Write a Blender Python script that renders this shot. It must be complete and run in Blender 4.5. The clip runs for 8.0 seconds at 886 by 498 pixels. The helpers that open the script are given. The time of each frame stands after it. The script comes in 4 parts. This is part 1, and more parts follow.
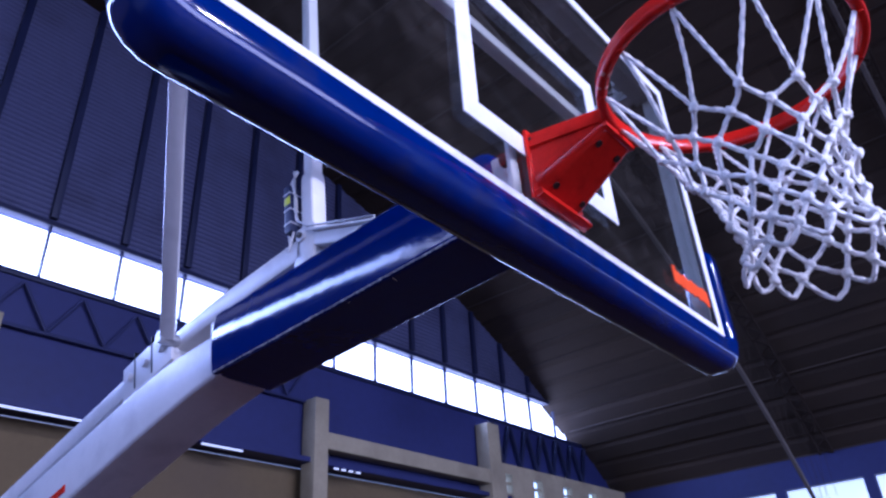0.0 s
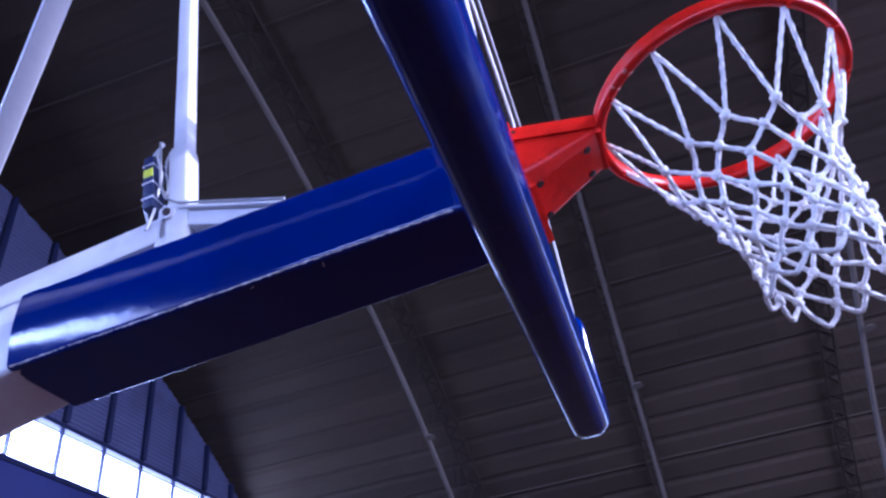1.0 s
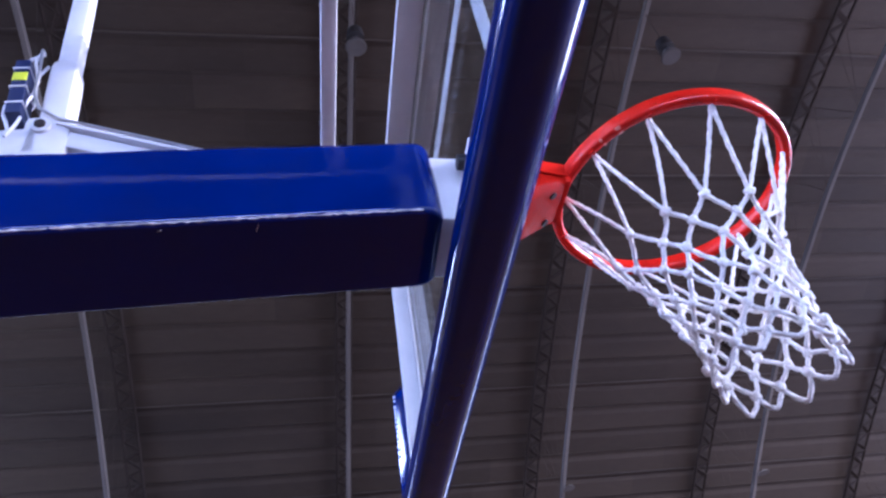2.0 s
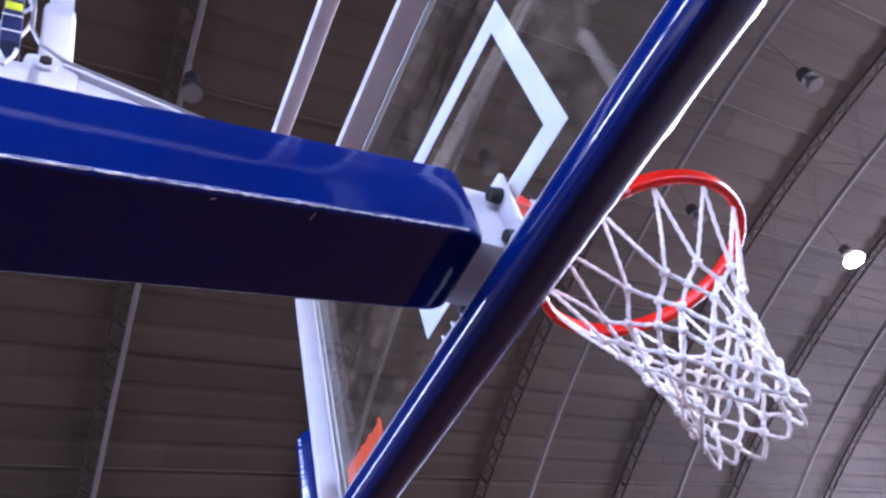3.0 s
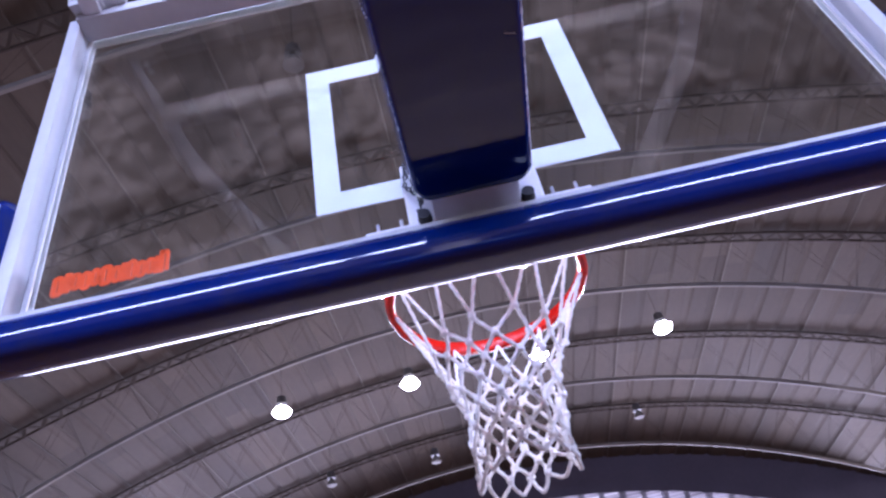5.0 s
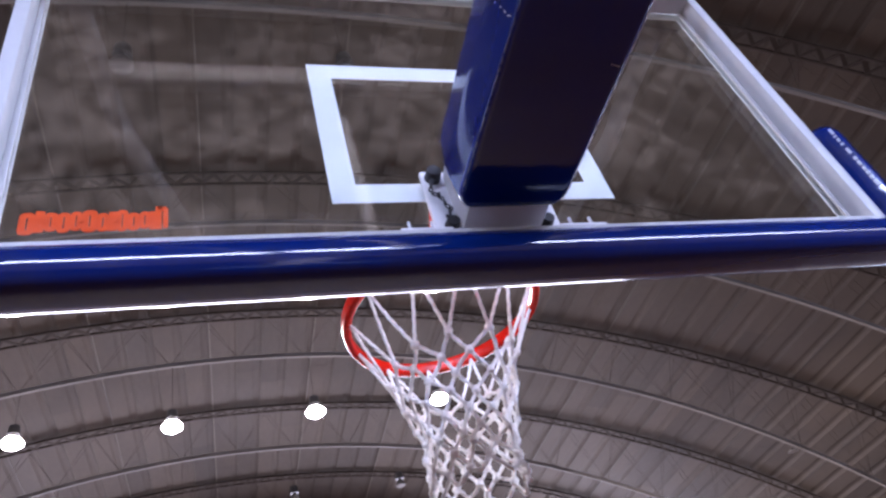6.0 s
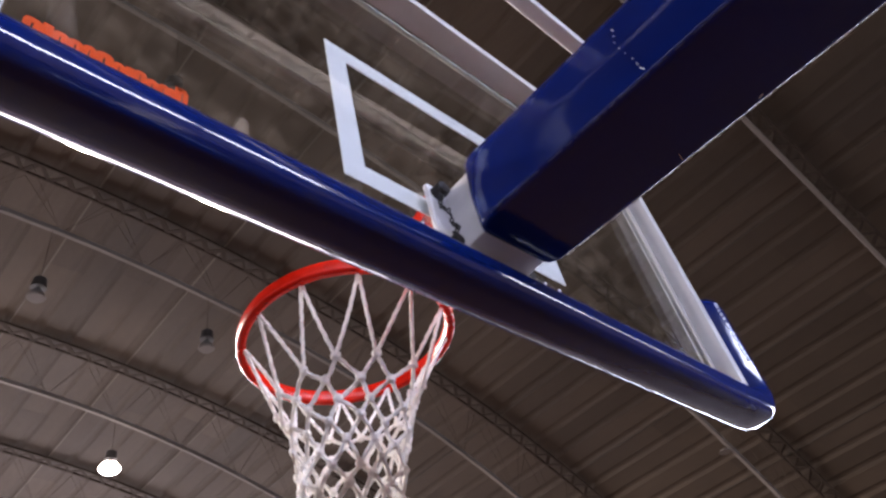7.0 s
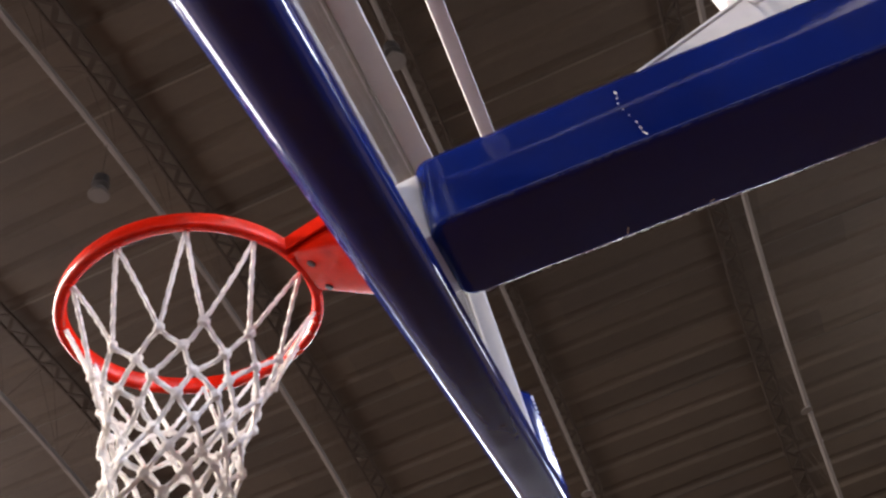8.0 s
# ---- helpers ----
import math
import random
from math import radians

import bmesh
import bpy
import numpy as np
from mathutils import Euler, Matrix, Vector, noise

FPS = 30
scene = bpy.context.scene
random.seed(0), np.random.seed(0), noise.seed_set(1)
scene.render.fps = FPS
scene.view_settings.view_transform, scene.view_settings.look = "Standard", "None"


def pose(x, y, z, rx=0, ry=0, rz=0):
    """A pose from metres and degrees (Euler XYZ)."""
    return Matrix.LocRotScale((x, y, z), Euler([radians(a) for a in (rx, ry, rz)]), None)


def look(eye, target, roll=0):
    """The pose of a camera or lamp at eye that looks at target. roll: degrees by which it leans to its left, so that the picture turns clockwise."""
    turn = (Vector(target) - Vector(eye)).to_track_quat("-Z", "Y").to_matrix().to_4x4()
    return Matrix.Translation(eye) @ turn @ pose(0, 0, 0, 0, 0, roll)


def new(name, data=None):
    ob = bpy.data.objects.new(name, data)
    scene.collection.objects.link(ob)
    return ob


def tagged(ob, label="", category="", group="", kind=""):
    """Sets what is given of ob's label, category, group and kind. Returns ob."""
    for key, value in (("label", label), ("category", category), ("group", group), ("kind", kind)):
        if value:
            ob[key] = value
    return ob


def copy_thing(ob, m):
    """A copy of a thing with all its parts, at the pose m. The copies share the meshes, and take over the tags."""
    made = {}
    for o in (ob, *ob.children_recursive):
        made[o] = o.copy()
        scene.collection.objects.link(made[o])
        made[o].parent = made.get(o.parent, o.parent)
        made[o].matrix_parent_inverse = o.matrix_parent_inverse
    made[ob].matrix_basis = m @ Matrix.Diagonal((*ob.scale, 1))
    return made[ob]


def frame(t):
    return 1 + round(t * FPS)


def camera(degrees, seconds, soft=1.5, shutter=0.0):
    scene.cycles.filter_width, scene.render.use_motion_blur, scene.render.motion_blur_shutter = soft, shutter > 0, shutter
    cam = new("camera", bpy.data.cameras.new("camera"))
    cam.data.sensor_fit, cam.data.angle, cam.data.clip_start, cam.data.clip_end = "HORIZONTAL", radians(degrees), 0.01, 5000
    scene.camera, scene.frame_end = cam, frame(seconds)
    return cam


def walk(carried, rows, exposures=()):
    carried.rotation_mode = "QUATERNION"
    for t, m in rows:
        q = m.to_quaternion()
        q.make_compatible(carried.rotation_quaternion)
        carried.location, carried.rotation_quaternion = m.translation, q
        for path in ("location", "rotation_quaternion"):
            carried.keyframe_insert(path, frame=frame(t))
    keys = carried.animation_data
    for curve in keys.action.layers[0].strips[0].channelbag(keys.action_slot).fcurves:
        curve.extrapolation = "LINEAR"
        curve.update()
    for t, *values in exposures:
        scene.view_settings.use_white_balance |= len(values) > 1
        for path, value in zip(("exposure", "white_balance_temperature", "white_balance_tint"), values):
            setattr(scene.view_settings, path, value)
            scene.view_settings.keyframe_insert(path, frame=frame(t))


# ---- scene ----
cam = camera(62.59, 8.0, soft=2.5)
PATH = [
    (0, (1.1503, 0.6266, 2.0948), (0.1423, -0.1949, 2.8426), -3.74),
    (0.5, (1.1462, 0.3238, 2.0705), (0.0486, -0.2659, 2.9057), -5.65),
    (1, (1.1161, 0.0713, 2.0477), (-0.0642, -0.1928, 2.9350), -8.91),
    (1.5, (0.9985, -0.1120, 2.0382), (-0.1639, -0.1011, 2.9861), -9.94),
    (2, (0.9445, -0.3101, 2.0321), (-0.1473, -0.0450, 3.0259), -10.21),
    (2.2, (0.9140, -0.3919, 2.0259), (-0.1277, -0.0425, 3.0470), -11.82),
    (3.3, (0.6560, -0.7888, 2.0287), (-0.1148, -0.0224, 3.0623), -16.44),
    (3.5, (0.5813, -0.8287, 2.0478), (-0.1328, -0.0058, 3.0789), -13.80),
    (4, (0.4133, -0.9733, 2.0346), (-0.0895, 0.0377, 3.0221), -13.52),
    (4.5, (0.2128, -1.0224, 2.0219), (-0.0542, 0.0968, 2.9843), -12.19),
    (4.7, (0.0932, -1.0073, 2.0281), (-0.0624, 0.1372, 2.9851), -12.01),
    (5.8, (-0.4349, -0.9688, 2.0300), (-0.0713, 0.1184, 2.9974), -16.78),
    (6, (-0.5084, -0.9306, 2.0297), (-0.0573, 0.1283, 2.9915), -17.55),
    (6.5, (-0.6719, -0.7733, 2.0506), (-0.0020, 0.1321, 3.0413), -14.83),
    (7, (-0.8411, -0.5919, 2.0306), (0.0224, 0.0881, 3.0514), -15.05),
    (7.5, (-0.9369, -0.4168, 2.0365), (0.0654, 0.0174, 3.0645), -17.43),
    (8, (-0.9052, -0.2106, 2.0528), (0.1673, -0.0684, 3.0918), -17.58),
]
walk(cam, [(t, look(eye, aim, roll)) for t, eye, aim, roll in PATH],
     [(0.0, -0.88, 4700, 37), (0.5, -0.74, 4700, 37), (1.0, -0.02, 4650, 37), (1.5, 0.45, 4800, 36), (2.0, 0.51, 5050, 29), (3.5, 0.87, 5600, 30), (4.7, 0.80, 5450, 34), (6.0, 0.60, 5950, 24), (7.0, 0.42, 6950, 20), (7.5, 0.52, 6900, 18), (8.0, 0.64, 7300, 16)])

# ---- world and light ----
world = bpy.data.worlds.new("sky")
scene.world = world
world.use_nodes = True
wn = world.node_tree
sky = wn.nodes.new("ShaderNodeTexSky")
sky.sky_type, sky.sun_disc = "NISHITA", False
sky.sun_elevation, sky.sun_rotation = radians(40), radians(200)
wn.nodes["Background"].inputs["Strength"].default_value = 0.1
wn.links.new(sky.outputs["Color"], wn.nodes["Background"].inputs["Color"])

# plan of the hall: barrel vault along y, gables at both ends
VR, VZ = 33.0, -18.8          # radius of the vault and height of its centre
GABLE, FAR_END = -11.0, 28.85
HALF = 21.0                   # side walls
TRUSSES = [-4.40 + 4.75 * k for k in range(7)]
LAMP_Z = 11.05
CHORD_R, CHORD_Z = 26.0, -13.25   # the trusses' lower chord is rounder than the roof
BACKDROP_GLOW = 9.0


def lamp(name, kind, m, energy, color, size=1.0, size_y=None, spread=180):
    d = bpy.data.lights.new(name, kind)
    d.energy, d.color = energy, color
    if kind == "AREA":
        d.shape, d.size = ("RECTANGLE" if size_y else "DISK"), size
        if size_y:
            d.size_y = size_y
        d.spread = radians(spread)
    ob = new(name, d)
    ob.matrix_world = m
    return ob


LIT_X, LIT_Y = (-4.73, -1.54, 1.68, 4.78), TRUSSES[4]
for x in LIT_X:
    lamp("lamp_light", "AREA", pose(x, LIT_Y, LAMP_Z - 0.2), 3200, (1.0, 0.93, 0.84), 0.5)
# daylight through the window bands
lamp("window_light", "AREA", look((-3, GABLE + 0.2, 8.47), (-3, 0, 0.0)), 1500, (0.55, 0.68, 1.0), 32.0, 1.0, 120)
lamp("side_window_light", "AREA", look((-HALF + 0.2, 6, 5.4), (0, 6, 0.0)), 130, (0.72, 0.83, 1.0), 30.0, 0.9, 140)
lamp("side_window_light", "AREA", look((HALF - 0.2, 6, 5.4), (13, 6, 0.0)), 2200, (0.66, 0.78, 1.0), 30.0, 0.9, 100)
lamp("end_wall_light", "AREA", look((0, FAR_END - 0.3, 7.2), (0, 0, 5.0)), 6200, (0.90, 0.90, 1.0), 36.0, 7.4, 140)

# ---- materials ----


def material(name, color, rough=0.5, metal=0.0, var=0.15, scale=8.0, fine=60.0, bump=0.0, bump_scale=80.0, coat=0.0, random=0.0, island=0.0, stretch=(1, 1, 1), dirt=None, dirt_amount=0.0, dirt_scale=3.0, spec=0.5):
    m = bpy.data.materials.new(name)
    m.use_nodes = True
    nt = m.node_tree
    n, l = nt.nodes, nt.links
    bsdf = n["Principled BSDF"]
    bsdf.inputs["Metallic"].default_value = metal
    bsdf.inputs["Specular IOR Level"].default_value = spec
    bsdf.inputs["Coat Weight"].default_value = coat
    bsdf.inputs["Coat Roughness"].default_value = 0.08
    geo = n.new("ShaderNodeNewGeometry")
    mp = n.new("ShaderNodeMapping")
    mp.inputs["Scale"].default_value = stretch
    l.new(geo.outputs["Position"], mp.inputs["Vector"])

    def tex(s, detail=6):
        t = n.new("ShaderNodeTexNoise")
        t.inputs["Scale"].default_value, t.inputs["Detail"].default_value = s, detail
        l.new(mp.outputs["Vector"], t.inputs["Vector"])
        return t.outputs["Fac"]

    def maths(op, a, b):
        k = n.new("ShaderNodeMath")
        k.operation = op
        for i, v in enumerate((a, b)):
            if isinstance(v, (int, float)):
                k.inputs[i].default_value = v
            else:
                l.new(v, k.inputs[i])
        return k.outputs[0]

    big, small = tex(scale), tex(fine)
    f = maths("ADD", maths("MULTIPLY", maths("SUBTRACT", big, 0.5), 2.2 * var), maths("MULTIPLY", maths("SUBTRACT", small, 0.5), 1.2 * var))
    if random:
        info = n.new("ShaderNodeObjectInfo")
        f = maths("ADD", f, maths("MULTIPLY", maths("SUBTRACT", info.outputs["Random"], 0.5), 2 * random))
    if island:
        f = maths("ADD", f, maths("MULTIPLY", maths("SUBTRACT", geo.outputs["Random Per Island"], 0.5), 2 * island))
    f = maths("ADD", f, 1.0)
    mul = n.new("ShaderNodeVectorMath")
    mul.operation = "SCALE"
    mul.inputs[0].default_value = color
    l.new(f, mul.inputs["Scale"])
    out = mul.outputs["Vector"]
    if dirt:
        ramp = n.new("ShaderNodeMapRange")
        ramp.inputs["From Min"].default_value, ramp.inputs["From Max"].default_value = 0.5, 0.72
        ramp.inputs["To Max"].default_value = dirt_amount
        l.new(tex(dirt_scale, 9), ramp.inputs["Value"])
        mix = n.new("ShaderNodeMix")
        mix.data_type = "RGBA"
        l.new(ramp.outputs["Result"], mix.inputs["Factor"])
        l.new(out, mix.inputs[6])
        mix.inputs[7].default_value = (*dirt, 1)
        out = mix.outputs[2]
    l.new(out, bsdf.inputs["Base Color"])
    r = maths("ADD", rough, maths("MULTIPLY", maths("SUBTRACT", big, 0.5), 0.35 * min(rough, 0.6)))
    l.new(r, bsdf.inputs["Roughness"])
    if bump:
        b = n.new("ShaderNodeBump")
        b.inputs["Strength"].default_value, b.inputs["Distance"].default_value = bump, 0.01
        l.new(tex(bump_scale, 5), b.inputs["Height"])
        l.new(b.outputs["Normal"], bsdf.inputs["Normal"])
    return m


def glow(name, color, strength):
    m = bpy.data.materials.new(name)
    m.use_nodes = True
    b = m.node_tree.nodes["Principled BSDF"]
    b.inputs["Base Color"].default_value = (0.8, 0.8, 0.8, 1)
    b.inputs["Emission Color"].default_value = (*color, 1)
    b.inputs["Emission Strength"].default_value = strength
    return m


def board_glass():
    """Clear toughened glass with a film of dust and smears."""
    m = bpy.data.materials.new("backboard_glass")
    m.use_nodes = True
    n, l = m.node_tree.nodes, m.node_tree.links
    out = n["Material Output"]
    n.remove(n["Principled BSDF"])
    clear = n.new("ShaderNodeBsdfTransparent")
    clear.inputs["Color"].default_value = (0.9, 0.925, 0.91, 1)
    shine = n.new("ShaderNodeBsdfGlossy")
    shine.inputs["Roughness"].default_value = 0.03
    face = n.new("ShaderNodeLayerWeight")
    face.inputs["Blend"].default_value = 0.5
    power = n.new("ShaderNodeMath")
    power.operation, power.inputs[1].default_value = "POWER", 5.0
    l.new(face.outputs["Facing"], power.inputs[0])
    fres = n.new("ShaderNodeMath")
    fres.operation, fres.inputs[1].default_value, fres.inputs[2].default_value = "MULTIPLY_ADD", 0.9, 0.03
    l.new(power.outputs[0], fres.inputs[0])
    glass = n.new("ShaderNodeMixShader")
    l.new(fres.outputs[0], glass.inputs["Fac"])
    l.new(clear.outputs["BSDF"], glass.inputs[1])
    l.new(shine.outputs["BSDF"], glass.inputs[2])
    dust = n.new("ShaderNodeBsdfDiffuse")
    dust.inputs["Color"].default_value = (0.50, 0.43, 0.37, 1)
    thin = n.new("ShaderNodeBsdfTranslucent")
    thin.inputs["Color"].default_value = (0.50, 0.43, 0.37, 1)
    film = n.new("ShaderNodeMixShader")
    film.inputs["Fac"].default_value = 0.5
    l.new(dust.outputs["BSDF"], film.inputs[1])
    l.new(thin.outputs["BSDF"], film.inputs[2])
    geo = n.new("ShaderNodeNewGeometry")
    a, b = n.new("ShaderNodeTexNoise"), n.new("ShaderNodeTexNoise")
    a.inputs["Scale"].default_value, a.inputs["Detail"].default_value = 4.5, 10.0
    b.inputs["Scale"].default_value, b.inputs["Detail"].default_value = 24.0, 12.0
    for t in (a, b):
        l.new(geo.outputs["Position"], t.inputs["Vector"])
    mul = n.new("ShaderNodeMath")
    mul.operation = "MULTIPLY"
    l.new(a.outputs["Fac"], mul.inputs[0])
    l.new(b.outputs["Fac"], mul.inputs[1])
    ramp = n.new("ShaderNodeMapRange")
    ramp.inputs["From Min"].default_value, ramp.inputs["From Max"].default_value = 0.22, 0.40
    ramp.inputs["To Min"].default_value, ramp.inputs["To Max"].default_value = 0.004, 0.034
    l.new(mul.outputs[0], ramp.inputs["Value"])
    fleck = n.new("ShaderNodeTexNoise")
    fleck.inputs["Scale"].default_value, fleck.inputs["Detail"].default_value = 75.0, 3.0
    l.new(geo.outputs["Position"], fleck.inputs["Vector"])
    spot = n.new("ShaderNodeMapRange")
    spot.inputs["From Min"].default_value, spot.inputs["From Max"].default_value = 0.70, 0.76
    spot.inputs["To Max"].default_value = 0.16
    l.new(fleck.outputs["Fac"], spot.inputs["Value"])
    total = n.new("ShaderNodeMath")
    total.operation = "ADD"
    l.new(ramp.outputs["Result"], total.inputs[0])
    l.new(spot.outputs["Result"], total.inputs[1])
    mix = n.new("ShaderNodeMixShader")
    l.new(total.outputs[0], mix.inputs["Fac"])
    l.new(glass.outputs["Shader"], mix.inputs[1])
    l.new(film.outputs["Shader"], mix.inputs[2])
    l.new(mix.outputs["Shader"], out.inputs["Surface"])
    return m


def sheet_translucent(name, thin):
    """Ribbed translucent cladding that lets daylight through."""
    m = bpy.data.materials.new(name)
    m.use_nodes = True
    n, l = m.node_tree.nodes, m.node_tree.links
    out = n["Material Output"]
    n.remove(n["Principled BSDF"])
    tr, df, mix = n.new("ShaderNodeBsdfTranslucent"), n.new("ShaderNodeBsdfDiffuse"), n.new("ShaderNodeMixShader")
    info, geo, tex = n.new("ShaderNodeObjectInfo"), n.new("ShaderNodeNewGeometry"), n.new("ShaderNodeTexNoise")
    tex.inputs["Scale"].default_value = 0.8
    l.new(geo.outputs["Position"], tex.inputs["Vector"])
    ramp = n.new("ShaderNodeMapRange")
    ramp.inputs["To Min"].default_value, ramp.inputs["To Max"].default_value = 0.45, 0.95
    # wave bands paint the ribs' shading into the sheet colour
    wave = n.new("ShaderNodeTexWave")
    wave.bands_direction = "Z"
    wave.inputs["Scale"].default_value, wave.inputs["Distortion"].default_value = 2.2, 0.6
    l.new(geo.outputs["Position"], wave.inputs["Vector"])
    both = n.new("ShaderNodeMath")
    both.operation = "MULTIPLY_ADD"
    both.inputs[1].default_value = 0.8
    l.new(wave.outputs["Fac"], both.inputs[0])
    l.new(tex.outputs["Fac"], both.inputs[2])
    ramp.inputs["From Max"].default_value = 1.3
    l.new(both.outputs[0], ramp.inputs["Value"])
    sc = n.new("ShaderNodeVectorMath")
    sc.operation = "SCALE"
    sc.inputs[0].default_value = (0.88 * thin, 0.86 * thin, 0.93 * thin)
    l.new(ramp.outputs["Result"], sc.inputs["Scale"])
    l.new(sc.outputs["Vector"], tr.inputs["Color"])
    df.inputs["Color"].default_value = (0.5, 0.5, 0.52, 1)
    mix.inputs["Fac"].default_value = 0.3
    l.new(tr.outputs["BSDF"], mix.inputs[1])
    l.new(df.outputs["BSDF"], mix.inputs[2])
    l.new(mix.outputs["Shader"], out.inputs["Surface"])
    return m


M_VINYL = material("blue_vinyl", (0.002, 0.0135, 0.112), 0.11, var=0.16, scale=5, fine=40, bump=0.03, bump_scale=30, coat=0.25, dirt=(0.022, 0.026, 0.07), dirt_amount=0.5, dirt_scale=11)
M_ARMPAD = material("blue_arm_vinyl", (0.0018, 0.0125, 0.122), 0.09, var=0.14, scale=4, fine=30, bump=0.06, bump_scale=24, coat=0.06, dirt=(0.012, 0.018, 0.09), dirt_amount=0.35, dirt_scale=6)
M_PIPING = material("pale_piping", (0.42, 0.44, 0.52), 0.35, var=0.2, scale=20)
# seam glint painted as pale colour; the unlit side has a darker copy
M_SEAM = material("scratch_and_seam_glint", (0.62, 0.63, 0.68), 0.3, var=0.6, scale=30, fine=160, dirt=(0.03, 0.035, 0.12), dirt_amount=0.6, dirt_scale=40)
M_SEAM_UNLIT = material("unlit_side_seam", (0.035, 0.045, 0.13), 0.3, var=0.6, scale=30, fine=160, dirt=(0.01, 0.02, 0.12), dirt_amount=0.9, dirt_scale=30)
M_WHITE = material("white_enamel", (0.66, 0.65, 0.655), 0.35, var=0.08, scale=6, fine=50, bump=0.05, bump_scale=60, dirt=(0.35, 0.34, 0.36), dirt_amount=0.35, dirt_scale=9)
M_FRAME = material("white_frame_paint", (0.49, 0.485, 0.48), 0.4, var=0.08, scale=9, dirt=(0.4, 0.4, 0.42), dirt_amount=0.3, dirt_scale=12)
M_LINE = material("white_line_paint", (0.76, 0.76, 0.80), 0.5, var=0.06, scale=12, fine=90, dirt=(0.5, 0.48, 0.45), dirt_amount=0.25, dirt_scale=20)
M_RED = material("red_ring_enamel", (0.60, 0.014, 0.004), 0.24, var=0.18, scale=14, fine=90, bump=0.10, bump_scale=70, spec=0.30, dirt=(0.28, 0.008, 0.004), dirt_amount=0.6, dirt_scale=18)
M_WORN = material("worn_pink_enamel", (0.68, 0.22, 0.16), 0.45, var=0.3, scale=60)
M_CORD = material("white_net_cord", (0.80, 0.785, 0.755), 0.9, var=0.10, scale=25, fine=300, bump=0.35, bump_scale=420)
M_STEEL = material("zinc_steel", (0.55, 0.55, 0.56), 0.38, metal=0.8, var=0.2, scale=40)
M_BLACK = material("black_rubber", (0.012, 0.011, 0.012), 0.55, var=0.2, scale=40)
M_BALLAST = material("dark_ballast", (0.025, 0.022, 0.02), 0.6, var=0.2, scale=20)
M_DARKBOLT = material("dark_bolt", (0.03, 0.02, 0.018), 0.5, metal=0.4, var=0.2, scale=60)
M_ORANGE = material("orange_print", (0.78, 0.080, 0.008), 0.6, spec=0.15, var=0.1, scale=50)
M_YELLOW = material("yellow_sticker", (0.62, 0.68, 0.02), 0.5, var=0.1, scale=50)
M_LABEL = material("dark_blue_label", (0.012, 0.02, 0.075), 0.45, var=0.15, scale=40)
M_ROOF = material("roof_sheet", (0.054, 0.0405, 0.029), 0.8, var=0.24, scale=0.7, fine=9, island=0.16, spec=0.2, bump=0.15, bump_scale=5, stretch=(1, 0.35, 1), dirt=(0.030, 0.024, 0.020), dirt_amount=0.5, dirt_scale=0.45)
M_PURLIN = material("purlin_steel", (0.078, 0.063, 0.050), 0.7, var=0.25, scale=1.5, random=0.35, spec=0.2)
M_CHORD = material("grey_chord_paint", (0.130, 0.115, 0.102), 0.7, var=0.3, scale=1.0, random=0.05, spec=0.2)
M_UPPER = material("brown_chord_steel", (0.036, 0.027, 0.021), 0.9, var=0.3, scale=2.0, spec=0.1)
M_WEB = material("dark_web_steel", (0.050, 0.038, 0.028), 0.9, var=0.3, scale=2.0, spec=0.1)
M_CLAD = material("blue_grey_cladding", (0.100, 0.108, 0.205), 0.5, var=0.18, scale=0.6, fine=8, dirt=(0.038, 0.040, 0.075), dirt_amount=0.5, dirt_scale=0.8)
M_POST = material("dark_blue_post", (0.012, 0.017, 0.06), 0.5, var=0.2, scale=2)
M_BAND = material("grey_violet_cladding", (0.085, 0.078, 0.105), 0.7, var=0.2, scale=0.7, fine=6, spec=0.2)
M_BRACE = material("blue_brace_paint", (0.014, 0.019, 0.085), 0.6, var=0.2, scale=2)
M_DARKWALL = material("dark_blue_wall", (0.024, 0.030, 0.13), 0.6, var=0.3, scale=0.7, fine=6)
M_CONCRETE = material("yellowed_concrete", (0.40, 0.35, 0.23), 0.8, var=0.2, scale=1.2, fine=14, bump=0.2, bump_scale=20, dirt=(0.2, 0.17, 0.11), dirt_amount=0.5, dirt_scale=0.9)
M_BROWNWALL = material("brown_plaster", (0.16, 0.118, 0.055), 0.85, var=0.2, scale=0.8, fine=10, dirt=(0.12, 0.09, 0.06), dirt_amount=0.5, dirt_scale=0.5)
M_FLOOR = material("varnished_court_floor", (0.030, 0.0120, 0.0075), 0.42, spec=0.08, var=0.2, scale=0.8, fine=20, stretch=(6, 0.6, 1))
M_GLASS = board_glass()
M_SHEET = sheet_translucent("translucent_sheet", 1.0)
M_LAP = sheet_translucent("lapped_sheet", 0.62)
M_SKYGLOW = glow("sky_backdrop", (0.84, 0.90, 1.0), BACKDROP_GLOW)
M_LED = glow("led_lens", (1.0, 0.95, 0.88), 60.0)
M_TUBE = glow("fluorescent_tube", (0.9, 0.95, 1.0), 1.3)
M_LENS = material("dull_lamp_lens", (0.12, 0.11, 0.10), 0.7, var=0.1, scale=20, spec=0.2)
M_FLAT = material("pale_lamp_case", (0.19, 0.18, 0.165), 0.8, var=0.1, scale=20, spec=0.1)

# ---- building blocks ----


